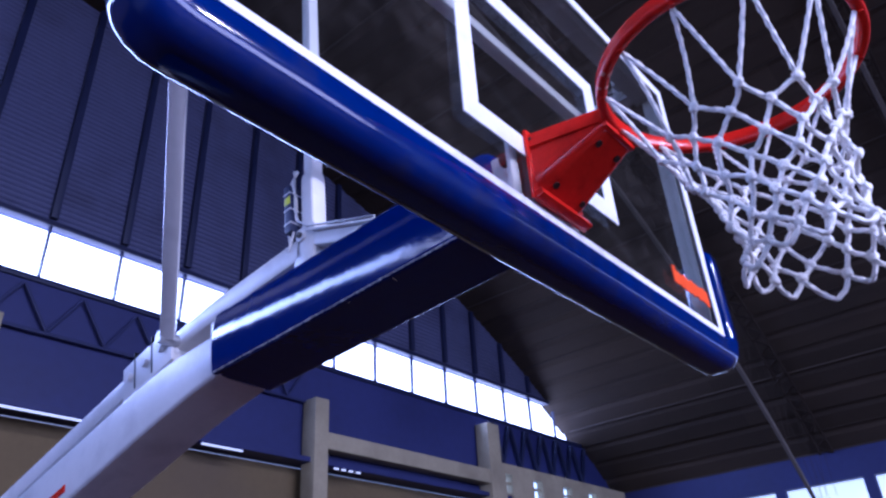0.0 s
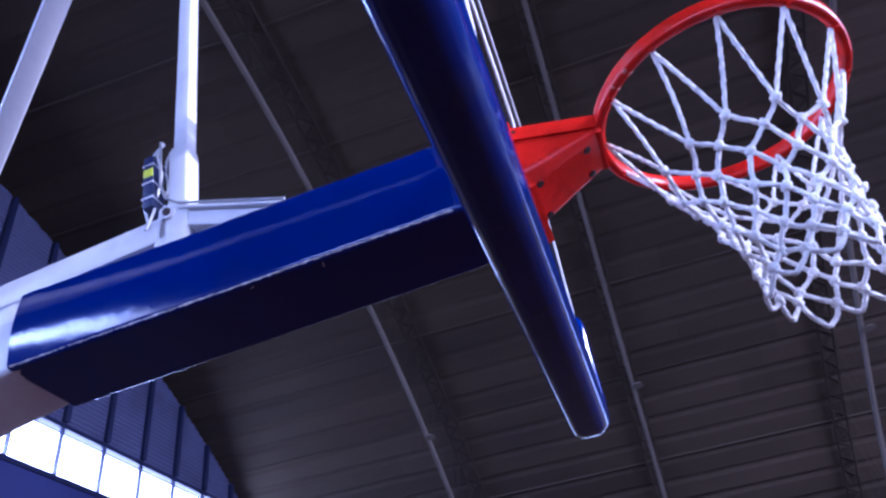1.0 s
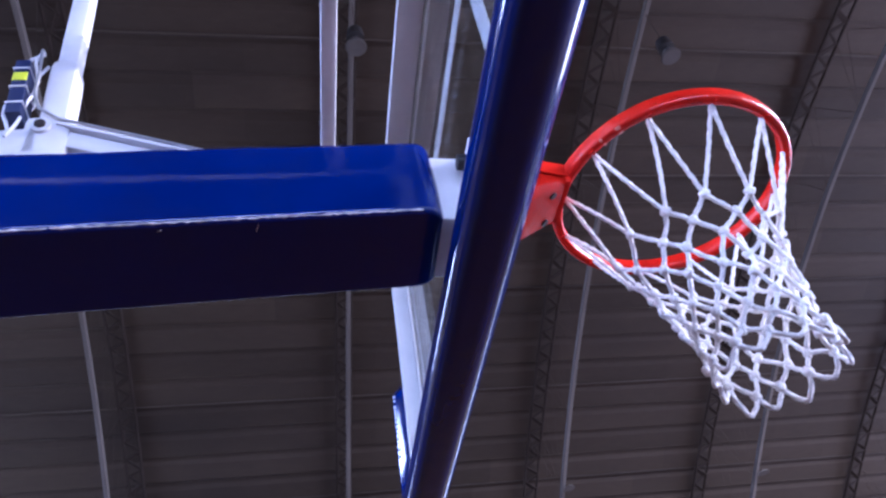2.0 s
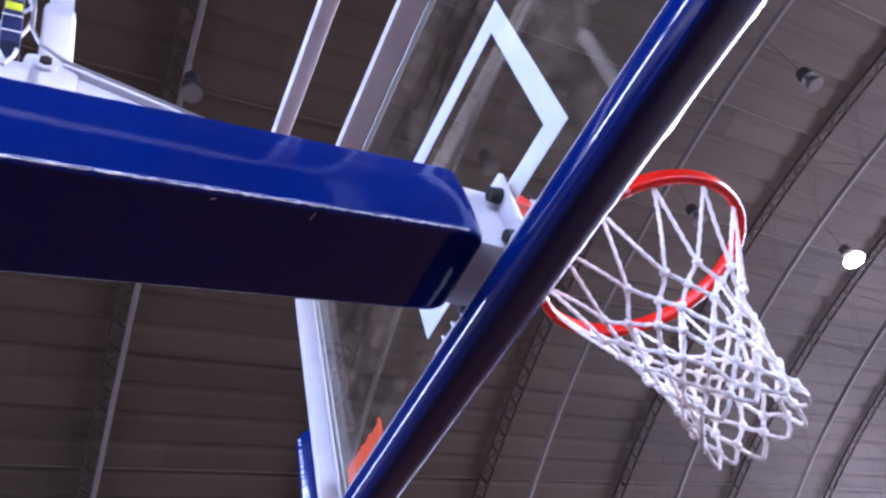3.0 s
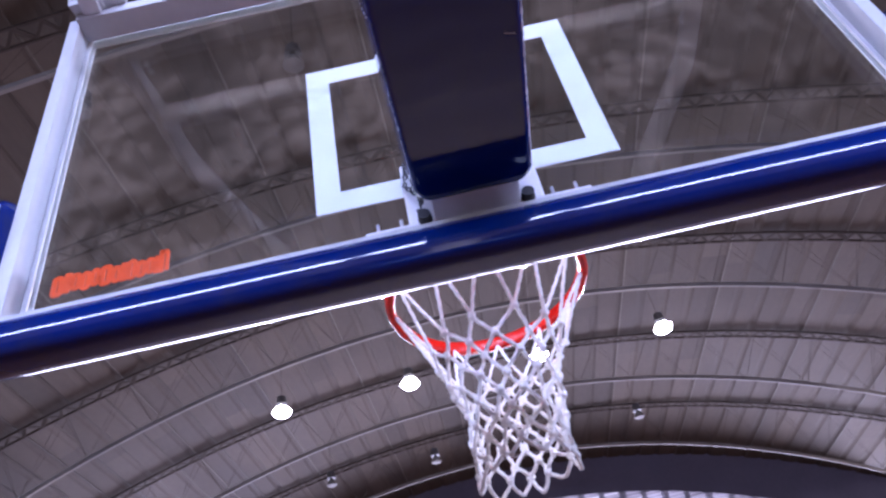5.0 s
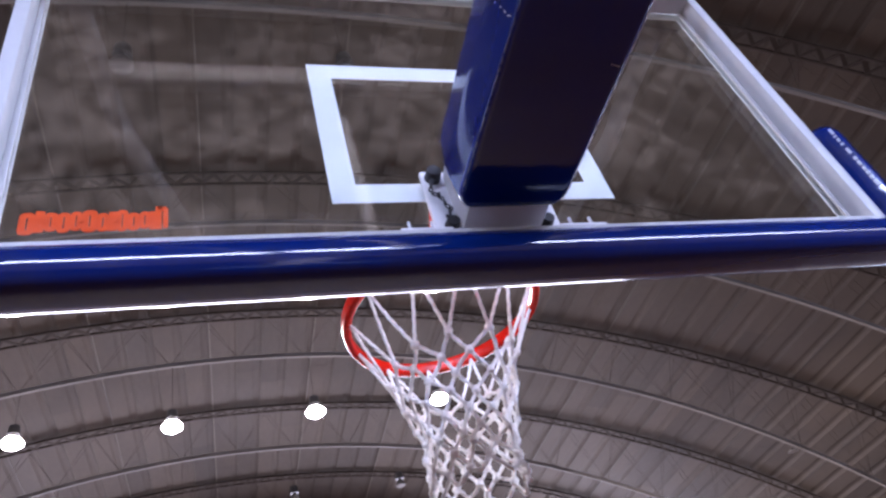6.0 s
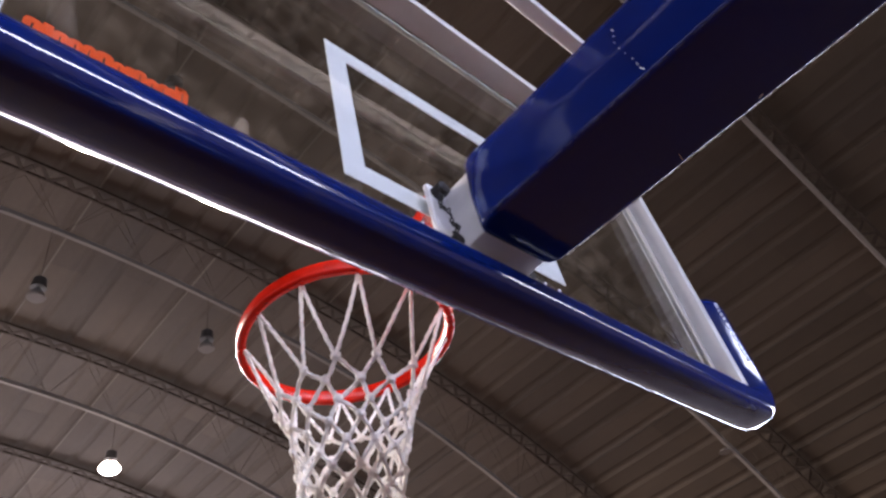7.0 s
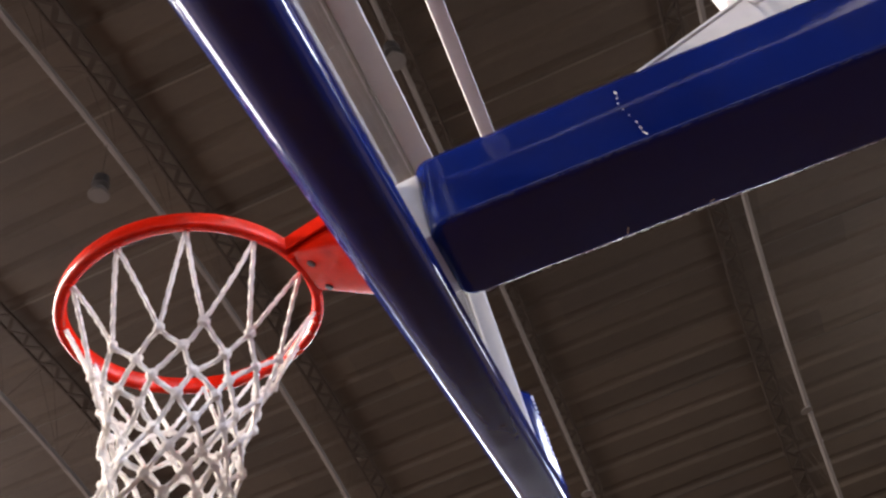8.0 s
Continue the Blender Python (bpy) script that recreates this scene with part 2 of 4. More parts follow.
def box(bm, c, s, m=None, bevel=0.0):
    """A box of size s at c, turned by m about c, with bevelled edges."""
    r = bmesh.ops.create_cube(bm, size=1.0)
    vs = r["verts"]
    bmesh.ops.scale(bm, vec=s, verts=vs)
    if bevel:
        es = list({e for v in vs for e in v.link_edges})
        got = bmesh.ops.bevel(bm, geom=es, offset=bevel, segments=2, profile=0.6, affect="EDGES")
        vs = list({v for f in got["faces"] for v in f.verts} | {v for v in vs if v.is_valid})
    t = Matrix.Translation(c) @ (m.to_3x3().to_4x4() if m else Matrix())
    bmesh.ops.transform(bm, matrix=t, verts=vs)


def cyl(bm, a, b, r, n=16, r2=None):
    """A cylinder or cone from a to b."""
    a, b = Vector(a), Vector(b)
    d = b - a
    got = bmesh.ops.create_cone(bm, cap_ends=True, segments=n, radius1=r, radius2=r if r2 is None else r2, depth=d.length)
    q = d.to_track_quat("Z", "Y").to_matrix().to_4x4()
    bmesh.ops.transform(bm, matrix=Matrix.Translation((a + b) / 2) @ q, verts=got["verts"])


def sweep(bm, path, profile, closed=False, up=(0, 0, 1), caps=True):
    """A closed profile (side, up) carried along a path of points."""
    up = Vector(up)
    pts = [Vector(p) for p in path]
    rings, k = [], len(pts)
    for i, p in enumerate(pts):
        a = pts[(i - 1) % k] if (closed or i > 0) else p
        b = pts[(i + 1) % k] if (closed or i < k - 1) else p
        d = (b - a).normalized()
        side = d.cross(up)
        if side.length < 1e-4:
            side = d.cross(Vector((0, 1, 0)))
        side.normalize()
        top = side.cross(d)
        sc = profile(i) if callable(profile) else profile
        rings.append([bm.verts.new(p + side * u + top * v) for u, v in sc])
    m = len(rings[0])
    for i in range(k if closed else k - 1):
        r0, r1 = rings[i], rings[(i + 1) % k]
        for j in range(m):
            bm.faces.new((r0[j], r0[(j + 1) % m], r1[(j + 1) % m], r1[j]))
    if caps and not closed:
        bm.faces.new(rings[0][::-1])
        bm.faces.new(rings[-1])
    bmesh.ops.recalc_face_normals(bm, faces=bm.faces)


def round_rect(w, h, r, n=5):
    """Profile of a rectangle w x h with corners rounded by r."""
    out = []
    for cx, cy, a0 in ((w / 2 - r, h / 2 - r, 0), (-w / 2 + r, h / 2 - r, 90), (-w / 2 + r, -h / 2 + r, 180), (w / 2 - r, -h / 2 + r, 270)):
        for i in range(n + 1):
            a = radians(a0 + 90 * i / n)
            out.append((cx + r * math.cos(a), cy + r * math.sin(a)))
    return out


def circle(r, n=10, sx=1.0, sy=1.0):
    return [(r * sx * math.cos(2 * math.pi * i / n), r * sy * math.sin(2 * math.pi * i / n)) for i in range(n)]


def bar(bm, a, b, w, h, r=0.006, up=(0, 0, 1)):
    sweep(bm, [a, b], round_rect(w, h, r, 2), up=up)


def finish(name, bm, mat, smooth=True):
    me = bpy.data.meshes.new(name)
    if smooth:
        for f in bm.faces:
            f.smooth = True
        for e in bm.edges:
            if len(e.link_faces) == 2 and e.calc_face_angle(0) > radians(38):
                e.smooth = False
    bm.to_mesh(me)
    bm.free()
    me.materials.append(mat)
    return me


def part(name, bm, mat, parent=None, label="", smooth=True):
    ob = new(name, finish(name, bm, mat, smooth))
    if parent:
        ob.parent = parent
    return tagged(ob, label=label)


def thing(name, at, label, category, group="", kind=""):
    ob = new(name)
    ob.location = at
    return tagged(ob, label, category, group, kind)


def shift(bm, v):
    bmesh.ops.translate(bm, verts=bm.verts, vec=v)
    return bm


def vault_z(x, r=VR):
    return VZ + math.sqrt(max(r * r - x * x, 0))


def chord_z(x):
    return CHORD_Z + math.sqrt(CHORD_R * CHORD_R - x * x)


def vault_x(z, r=VR):
    return math.sqrt(max(r * r - (z - VZ) ** 2, 0))


# ---- hall: floor, roof, walls ----
SPRING = math.asin(HALF / VR)      # angle from the crown to the side wall
SPRING_Z = vault_z(HALF)
MID_Y, LEN_Y = (GABLE + FAR_END) / 2, FAR_END - GABLE

b = bmesh.new()
box(b, (0, MID_Y, -0.05), (2 * HALF + 1, LEN_Y + 1, 0.1))
tagged(part("floor", b, M_FLOOR, smooth=False), "varnished brown wooden sports floor", "floor", kind="structure")

# roof: long pans with a shallow channel between them, each with its own dull tint
STEP = radians(1.18)
NSTRIP = int(2 * SPRING / STEP)
GROOVE = 0.048                     # depth of the channel between two pans
b = bmesh.new()
rnd = random.Random(4)
for i in range(NSTRIP):
    a0, a1 = -SPRING + 2 * SPRING * i / NSTRIP, -SPRING + 2 * SPRING * (i + 1) / NSTRIP
    y = GABLE - 0.3
    while y < FAR_END + 0.3:
        y2 = min(y + rnd.uniform(4.0, 7.0), FAR_END + 0.4)
        off = 0.010 * (i % 2) + rnd.uniform(0, 0.006)
        vs = []
        for f, rise in ((0.0, 0.0), (0.64, 0.010), (0.78, GROOVE), (0.90, GROOVE), (1.0, 0.004), (1.03, 0.0)):
            a = a0 + (a1 - a0) * f
            r = VR + off + rise
            vs.append((b.verts.new((r * math.sin(a), y, VZ + r * math.cos(a))), b.verts.new((r * math.sin(a), y2, VZ + r * math.cos(a)))))
        for p, q in zip(vs, vs[1:]):
            b.faces.new((p[0], p[1], q[1], q[0]))
        y = y2
ceiling = tagged(part("ceiling", b, M_ROOF, smooth=False), "grey-brown sheet roof vault seen from below", "ceiling", kind="structure")
sol = ceiling.modifiers.new("thickness", "SOLIDIFY")
sol.thickness, sol.offset = 0.012, 1.0
b = bmesh.new()
outer = []
for k in range(41):
    a = -SPRING - 0.03 + (2 * SPRING + 0.06) * k / 40
    r = VR + 0.25
    outer.append((b.verts.new((r * math.sin(a), GABLE - 0.6, VZ + r * math.cos(a))), b.verts.new((r * math.sin(a), FAR_END + 0.6, VZ + r * math.cos(a)))))
for p, q in zip(outer, outer[1:]):
    b.faces.new((p[0], p[1], q[1], q[0]))
tagged(part("roof_outer_skin", b, M_ROOF), "outer skin of the vaulted roof", "roof", kind="structure")

# purlins under the sheets
me_purlin = None
for i in range(0, NSTRIP + 1, 4):
    a = -SPRING + 2 * SPRING * i / NSTRIP
    if me_purlin is None:
        bb = bmesh.new()
        box(bb, (0, MID_Y, 0.0), (0.028, LEN_Y, 0.03))
        me_purlin = finish("roof_purlin", bb, M_PURLIN, False)
    ob = new("roof_purlin", me_purlin)
    r = VR - 0.02
    ob.matrix_world = Matrix.Translation((r * math.sin(a), 0, VZ + r * math.cos(a))) @ Matrix.Rotation(a, 4, "Y")
    tagged(ob, "thin grey steel purlin under the roof sheets", "purlin", "roof purlins", "structure")


# arched lattice trusses
def arc_bar(r, w, h, a_end, n=64, zc=VZ):
    bm = bmesh.new()
    path = [(r * math.sin(a), 0, zc + r * math.cos(a)) for a in (-a_end + 2 * a_end * i / n for i in range(n + 1))]
    sweep(bm, path, round_rect(w, h, 0.01, 1), up=(0, 1, 0))
    return bm


truss = thing("roof_truss", (0, TRUSSES[0], 0), "arched lattice roof truss with a pale lower chord", "roof truss", "roof trusses")
part("lower_chord", arc_bar(CHORD_R, 0.11, 0.08, math.asin((HALF - 0.2) / CHORD_R), zc=CHORD_Z), M_CHORD, truss, "pale grey lower chord")
for dy in (-0.16, 0.16):
    part("upper_chord", shift(arc_bar(VR - 0.10, 0.055, 0.05, SPRING), (0, dy, 0)), M_UPPER, truss)
NWEB = 26
bb = bmesh.new()
NLACE = 190
rl = random.Random(8)
for k in range(NLACE):      # flat lacing between the two upper chords
    a0, a1 = SPRING * (2 * k / NLACE - 1), SPRING * (2 * (k + 1 + rl.uniform(-0.2, 0.5)) / NLACE - 1)
    sgn = 1 if k % 2 else -1
    bar(bb, ((VR - 0.11) * math.sin(a0), -0.16 * sgn, VZ + (VR - 0.11) * math.cos(a0)), ((VR - 0.11) * math.sin(a1), 0.16 * sgn, VZ + (VR - 0.11) * math.cos(a1)), rl.uniform(0.05, 0.11), 0.02, 0.004, (0, 0, 1))
tagged(part("lacing", bb, M_UPPER, truss, smooth=False), "dark zigzag lacing", kind="stuff")
for i in range(NWEB):      # slender web bars from the lower chord to both upper chords
    xa, xb = (2 * i / NWEB - 1) * (HALF - 0.3), (2 * (i + 1) / NWEB - 1) * (HALF - 0.3)
    xm = (xa + xb) / 2
    bb = bmesh.new()
    for sgn in (-1, 1):
        top = (xm, sgn * 0.16, vault_z(xm, VR - 0.2))
        bar(bb, (xa, 0, chord_z(xa)), top, 0.008, 0.008, 0.003, (0, 1, 0))
        bar(bb, top, (xb, 0, chord_z(xb)), 0.008, 0.008, 0.003, (0, 1, 0))
    part("web", bb, M_WEB, truss, smooth=False)
for y in TRUSSES[1:]:
    copy_thing(truss, pose(0, y, 0))

# near gable: window band at 7.93 to 9.0, ribbed cladding above, dark wall below
W0, W1, PITCH, FIRST = 7.93, 9.0, 1.275, -2.665
posts = [FIRST + PITCH * k for k in range(-18, 14)]
posts = [x for x in posts if abs(x) < vault_x(W0) - 0.2]
clad = thing("wall_south", (0, GABLE, 0), "dark gable wall with ribbed cladding over a window band", "wall", kind="structure")


def in_wall(bm):
    return shift(bm, (0, -GABLE, 0))


b = bmesh.new()
z, rib = W1 + 0.06, 0.105
while z < VR + VZ:
    for k, (dz, dy) in enumerate(((0.0, 0.0), (0.03, 0.035), (0.075, 0.035))):
        nz, ny = ((0.03, 0.035), (0.075, 0.035), (rib, 0.0))[k]
        x0, x1 = vault_x(min(z + dz, VR + VZ - 0.001)), vault_x(min(z + nz, VR + VZ - 0.001))
        y0, y1 = GABLE - 0.05 + dy, GABLE - 0.05 + ny
        vs = [b.verts.new(p) for p in ((-x0, y0, z + dz), (x0, y0, z + dz), (x1, y1, z + nz), (-x1, y1, z + nz))]
        b.faces.new(vs)
    z += rib
part("cladding", in_wall(b), M_CLAD, clad, "horizontally ribbed blue-grey metal cladding", smooth=False)
for x in posts:
    top = vault_z(abs(x) + 0.1)
    if top > W1 + 0.2:
        b = bmesh.new()
        box(b, (x, GABLE + 0.03, (W1 + 0.1 + top) / 2), (0.13, 0.10, top - W1 - 0.1), bevel=0.01)
        part("post", in_wall(b), M_POST, clad)
b = bmesh.new()
box(b, (0, GABLE - 0.1, (W0 + 5.75) / 2 - 0.02), (2 * HALF, 0.2, W0 - 5.75 - 0.04))
part("dark_panel", in_wall(b), M_DARKWALL, clad, "dark blue panel under the windows", smooth=False)
b = bmesh.new()
box(b, (0, GABLE - 0.35, 2.88), (2 * HALF, 0.2, 5.75))
part("lower_wall", in_wall(b), M_BROWNWALL, clad, "brown plastered lower wall", smooth=False)

win = thing("window_1", (0, GABLE, W0), "long band of bright gable windows with thin mullions", "window", kind="structure")


def in_win(bm):
    return shift(bm, (0, -GABLE, -W0))


for zz, hh in ((W0, 0.10), (W1, 0.10)):
    w = 2 * vault_x(zz) - 0.1
    b = bmesh.new()
    box(b, (0, GABLE - 0.02, zz), (w, 0.16, hh), bevel=0.012)
    part("window_rail", in_win(b), M_POST, win)
for x in posts:
    hi = min(W1, vault_z(abs(x) + 0.05))
    b = bmesh.new()
    box(b, (x, GABLE - 0.02, (W0 + hi) / 2), (0.036, 0.10, hi - W0 - 0.1), bevel=0.006)
    part("mullion", in_win(b), M_POST, win)
b = bmesh.new()
box(b, (0, GABLE - 0.4, 8.46), (2 * HALF + 2, 0.05, 1.3))
tagged(part("backdrop", b, M_SKYGLOW, smooth=False), "bright overcast sky outside the windows", "sky", kind="structure")
# unseen baffles added outside the band, so that the glow stays in the opening
for zz in (W0 - 0.1, W1 + 0.1):
    b = bmesh.new()
    box(b, (0, GABLE - 0.26, zz), (2 * HALF + 2, 0.36, 0.08))
    tagged(part("outer_ledge", b, M_DARKWALL, smooth=False), "unseen baffle that keeps the sky glow in the window band", "ledge", kind="structure")

# concrete frame in front of the lower gable wall
def column(x, w, top):
    bm = bmesh.new()
    box(bm, (0, 0, top / 2), (w, 0.4, top), bevel=0.02)
    ob = part("concrete_column", bm, M_CONCRETE)
    ob.location = (x, GABLE + 0.25, 0)
    return tagged(ob, "pale yellowish concrete column by the gable wall", "column", "gable columns")


column(-8.35, 0.36, 7.05)
column(-14.15, 0.5, 7.6)
column(-2.0, 0.36, 7.05)
b = bmesh.new()
box(b, (0, 0, 0), (5.4, 0.34, 0.34), bevel=0.02)
ob = part("concrete_beam", b, M_CONCRETE)
ob.location = (-11.22, GABLE + 0.25, 6.22)
tagged(ob, "pale yellowish concrete beam between two columns", "beam")
# zigzag bracing hanging under the windows
for k in range(6):
    b = bmesh.new()
    x0 = -14.6 - 0.8 * k
    bar(b, (0, 0, 0), (0.36, 0, -1.1), 0.11, 0.08, 0.01)
    bar(b, (0.72, 0, 0), (0.36, 0, -1.1), 0.11, 0.08, 0.01)
    ob = part("wall_brace", b, M_POST)
    ob.location = (x0 - 0.72, GABLE + 0.1, W0 - 0.12)
    tagged(ob, "dark v-shaped steel brace under the window band", "brace", "wall braces")
for k in range(14):
    b = bmesh.new()
    bar(b, (0, 0, 0), (0.47, 0, -0.72), 0.05, 0.05, 0.01)
    bar(b, (0.94, 0, 0), (0.47, 0, -0.72), 0.05, 0.05, 0.01)
    ob = part("wall_brace", b, M_BRACE)
    ob.location = (-8.2 + 0.96 * k, GABLE + 0.1, W0 - 0.15)
    tagged(ob, "dark v-shaped steel brace under the window band", "brace", "wall braces")
b = bmesh.new()
bar(b, (-7.0, 0, 0), (7.0, 0, 0), 0.06, 0.06, 0.01)
ob = part("wall_rail", b, M_BRACE)
ob.location = (-1.4, GABLE + 0.1, W0 - 0.90)
tagged(ob, "dark steel rail under the wall braces", "rail", kind="structure")

# pierced wall beside the corner column
pier = thing("wall_pierced", (-17.6, GABLE + 0.3, 0), "yellowish wall with a row of pierced blocks", "wall", kind="structure")
slots = [(-14.72, 0.28), (-16.05, 0.42), (-17.55, 0.46), (-18.95, 0.46)]
edges = [-14.42]
for x, w in slots:
    edges += [x + w / 2, x - w / 2]
edges.append(-HALF)
for i in range(0, len(edges), 2):
    b = bmesh.new()
    box(b, ((edges[i] + edges[i + 1]) / 2, GABLE + 0.3, 5.09), (edges[i] - edges[i + 1], 0.2, 2.58))
    part("wall_panel", shift(b, (17.6, -GABLE - 0.3, 0)), M_CONCRETE, pier, smooth=False)
b = bmesh.new()
box(b, (-17.7, GABLE + 0.3, 6.51), (6.55, 0.2, 0.26))
part("wall_top", shift(b, (17.6, -GABLE - 0.3, 0)), M_CONCRETE, pier, smooth=False)
for x, w in slots:
    for k in range(10):
        b = bmesh.new()
        box(b, (x, GABLE + 0.28, 4.0 + 0.27 * k), (w + 0.02, 0.12, 0.05))
        part("block_slat", shift(b, (17.6, -GABLE - 0.3, 0)), M_CONCRETE, pier, smooth=False)
b = bmesh.new()
box(b, (-17.2, GABLE + 0.12, 5.28), (5.4, 0.02, 2.36))
tagged(part("backdrop", b, glow("pale_sky", (0.62, 0.82, 1.0), 3.2), smooth=False), "pale daylight behind the pierced wall", "sky", kind="structure")

# strip lamps under the gallery edge
def strip_lamp(x, n, w, gap):
    for k in range(n):
        ob = thing("strip_lamp", (x - k * (w + gap), GABLE + 0.4, 5.69), "thin lit fluorescent strip lamp on the gable wall", "strip lamp", "gallery lamps")
        bm = bmesh.new()
        box(bm, (-w / 2, -0.05, 0.03), (w, 0.12, 0.04), bevel=0.006)
        part("housing", bm, M_DARKWALL, ob)
        bm = bmesh.new()
        cyl(bm, (-w + 0.01, 0, 0), (-0.01, 0, 0), 0.017, 10)
        part("tube", bm, M_TUBE, ob)


strip_lamp(-1.9, 1, 1.78, 0)
strip_lamp(-5.7, 1, 0.86, 0)
strip_lamp(-8.72, 4, 0.13, 0.07)
b = bmesh.new()
box(b, (0, -0.06, 5.8), (2 * HALF - 0.4, 0.4, 0.1), bevel=0.01)
ob = part("gallery_edge", shift(b, (0, 0, -5.8)), M_DARKWALL, smooth=False)
ob.location = (0, GABLE + 0.2, 5.8)
tagged(ob, "dark edge beam of the gallery", "beam", kind="structure")

# side walls with a band of windows near the eaves
for s in (-1, 1):
    wall = thing("wall_west" if s < 0 else "wall_east", (s * HALF, MID_Y, 0), "dark side wall with a bright window band under the eaves", "wall", kind="structure")
    for z0, z1, mat, nm in ((0, 4.95, M_BROWNWALL, "lower_wall"), (5.85, SPRING_Z + 0.6, M_DARKWALL, "upper_wall")):
        b = bmesh.new()
        box(b, (s * 0.15, 0, (z0 + z1) / 2), (0.3, LEN_Y + 0.6, z1 - z0))
        part(nm, b, mat, wall, smooth=False)
    y = GABLE + 0.5
    while y < FAR_END:
        b = bmesh.new()
        box(b, (s * 0.1, y - MID_Y, 5.4), (0.2, 0.28, 0.9))
        part("window_post", b, M_DARKWALL, wall, smooth=False)
        y += 2.3
    b = bmesh.new()
    box(b, (s * (HALF + 1.0), MID_Y, 5.4), (0.05, LEN_Y + 2, 1.6))
    tagged(part("backdrop", b, glow("side_sky", (0.80, 0.92, 1.0), 1.9), smooth=False), "bright daylight outside the side windows", "sky", kind="structure")

# far gable: translucent ribbed sheets between posts
far = thing("wall_north", (0, FAR_END, 0), "far gable wall of translucent ribbed sheets under a dark arched band", "wall", kind="structure")
SH = 1.64
ARCH_R, ARCH_Z = 29.0, -16.25      # arch that bounds the sheets


def arch_x(z):
    return math.sqrt(max(ARCH_R ** 2 - (z - ARCH_Z) ** 2, 0))


def arch_top(x):
    return ARCH_Z + math.sqrt(ARCH_R ** 2 - x * x)


for k in range(-12, 12):
    xa, xb = k * SH + 0.03, (k + 1) * SH - 0.03
    for z0 in (4.0, 6.08, 8.16, 10.24, 12.32):
        b = bmesh.new()
        any_face = False
        for q in range(16):
            zz, zn = z0 + 0.128 * q, z0 + 0.128 * (q + 1)
            la, lb, ra, rb = max(xa, -arch_x(zz)), max(xa, -arch_x(zn)), min(xb, arch_x(zz)), min(xb, arch_x(zn))
            if ra - la > 0.02 and zn < ARCH_R + ARCH_Z:
                lb, rb = min(lb, ra), max(rb, la)
                mid = (zz + zn) / 2
                v = [b.verts.new((x, yy, h)) for x, yy, h in ((la, 0, zz), (ra, 0, zz), ((ra + rb) / 2, 0.03, mid), ((la + lb) / 2, 0.03, mid), (rb, 0, zn), (lb, 0, zn))]
                b.faces.new((v[0], v[1], v[2], v[3]))
                b.faces.new((v[3], v[2], v[4], v[5]))
                any_face = True
        if any_face:
            part("sheet", b, M_SHEET, far, smooth=False)
        else:
            b.free()
for k in range(-23, 24):      # lapped joints, the wider ones over the posts
    x = k * SH / 2
    top = arch_top(x) - 0.02
    b = bmesh.new()
    box(b, (x, 0.045, (4 + top) / 2), (0.26 if k % 2 == 0 else 0.20, 0.02, top - 4))
    part("lap_strip", b, M_LAP, far)
for k in range(17):           # rails behind the sheets
    z = 4.3 + 0.52 * k
    w = min(arch_x(z), HALF) - 0.05
    if w > 0.5:
        b = bmesh.new()
        box(b, (0, 0.08, z), (2 * w, 0.03, 0.055))
        part("rail", b, M_LAP, far)
b = bmesh.new()
rim_pts = []
for k in range(49):           # dark band between the arch and the roof
    x = -HALF + 2 * HALF * k / 48
    rim_pts.append([b.verts.new((x, yy, h)) for yy, h in ((0.0, min(arch_top(x), vault_z(x))), (0.0, vault_z(x) + 0.2), (0.12, vault_z(x) + 0.2), (0.12, min(arch_top(x), vault_z(x))))])
for p, q in zip(rim_pts, rim_pts[1:]):
    for j in range(4):
        b.faces.new((p[j], p[(j + 1) % 4], q[(j + 1) % 4], q[j]))
bmesh.ops.recalc_face_normals(b, faces=b.faces)
part("arched_band", b, M_BAND, far, "dark blue arched band above the sheets", smooth=False)
b = bmesh.new()
box(b, (0, 0.1, 2.0), (2 * HALF, 0.2, 4.0))
part("lower_wall", b, M_BROWNWALL, far, smooth=False)
b = bmesh.new()
box(b, (0, FAR_END + 1.0, 9.0), (2 * HALF, 0.05, 11.0))
tagged(part("backdrop", b, glow("north_sky", (0.93, 0.87, 0.95), 0.62), smooth=False), "bright sky behind the translucent gable", "sky", kind="structure")


# ---- hall lamps ----
def hall_lamp(x, y, lit):
    ob = thing("hall_lamp", (x, y, LAMP_Z), "round white hall lamp, lit, hung from a truss" if lit else "round hall lamp, unlit, hung from a truss", "lamp", "hall lamps")
    rad = 0.25 if lit else 0.155
    bm = bmesh.new()
    cyl(bm, (0, 0, 0.0), (0, 0, 0.16), rad, 24, 0.07)
    part("reflector", bm, M_LENS, ob, "pale bell-shaped reflector")
    bm = bmesh.new()
    cyl(bm, (0, 0, 0.15), (0, 0, 0.2), 0.04, 12)
    cyl(bm, (0, 0, 0.2), (0, 0, 0.40), 0.13, 16, 0.11)
    part("ballast", bm, M_BALLAST, ob, "dark lamp housing")
    bm = bmesh.new()
    if lit:
        bmesh.ops.create_uvsphere(bm, u_segments=20, v_segments=12, radius=rad - 0.03)
        bmesh.ops.scale(bm, vec=(1, 1, 0.55), verts=bm.verts)
    else:
        cyl(bm, (0, 0, -0.02), (0, 0, 0.0), rad - 0.02, 24)
    part("lens", bm, M_LED if lit else M_LENS, ob)
    bm = bmesh.new()
    cyl(bm, (0, 0, 0.40), (0, 0, chord_z(x) - LAMP_Z), 0.006, 8)
    part("rod", bm, M_WEB, ob)
    return ob


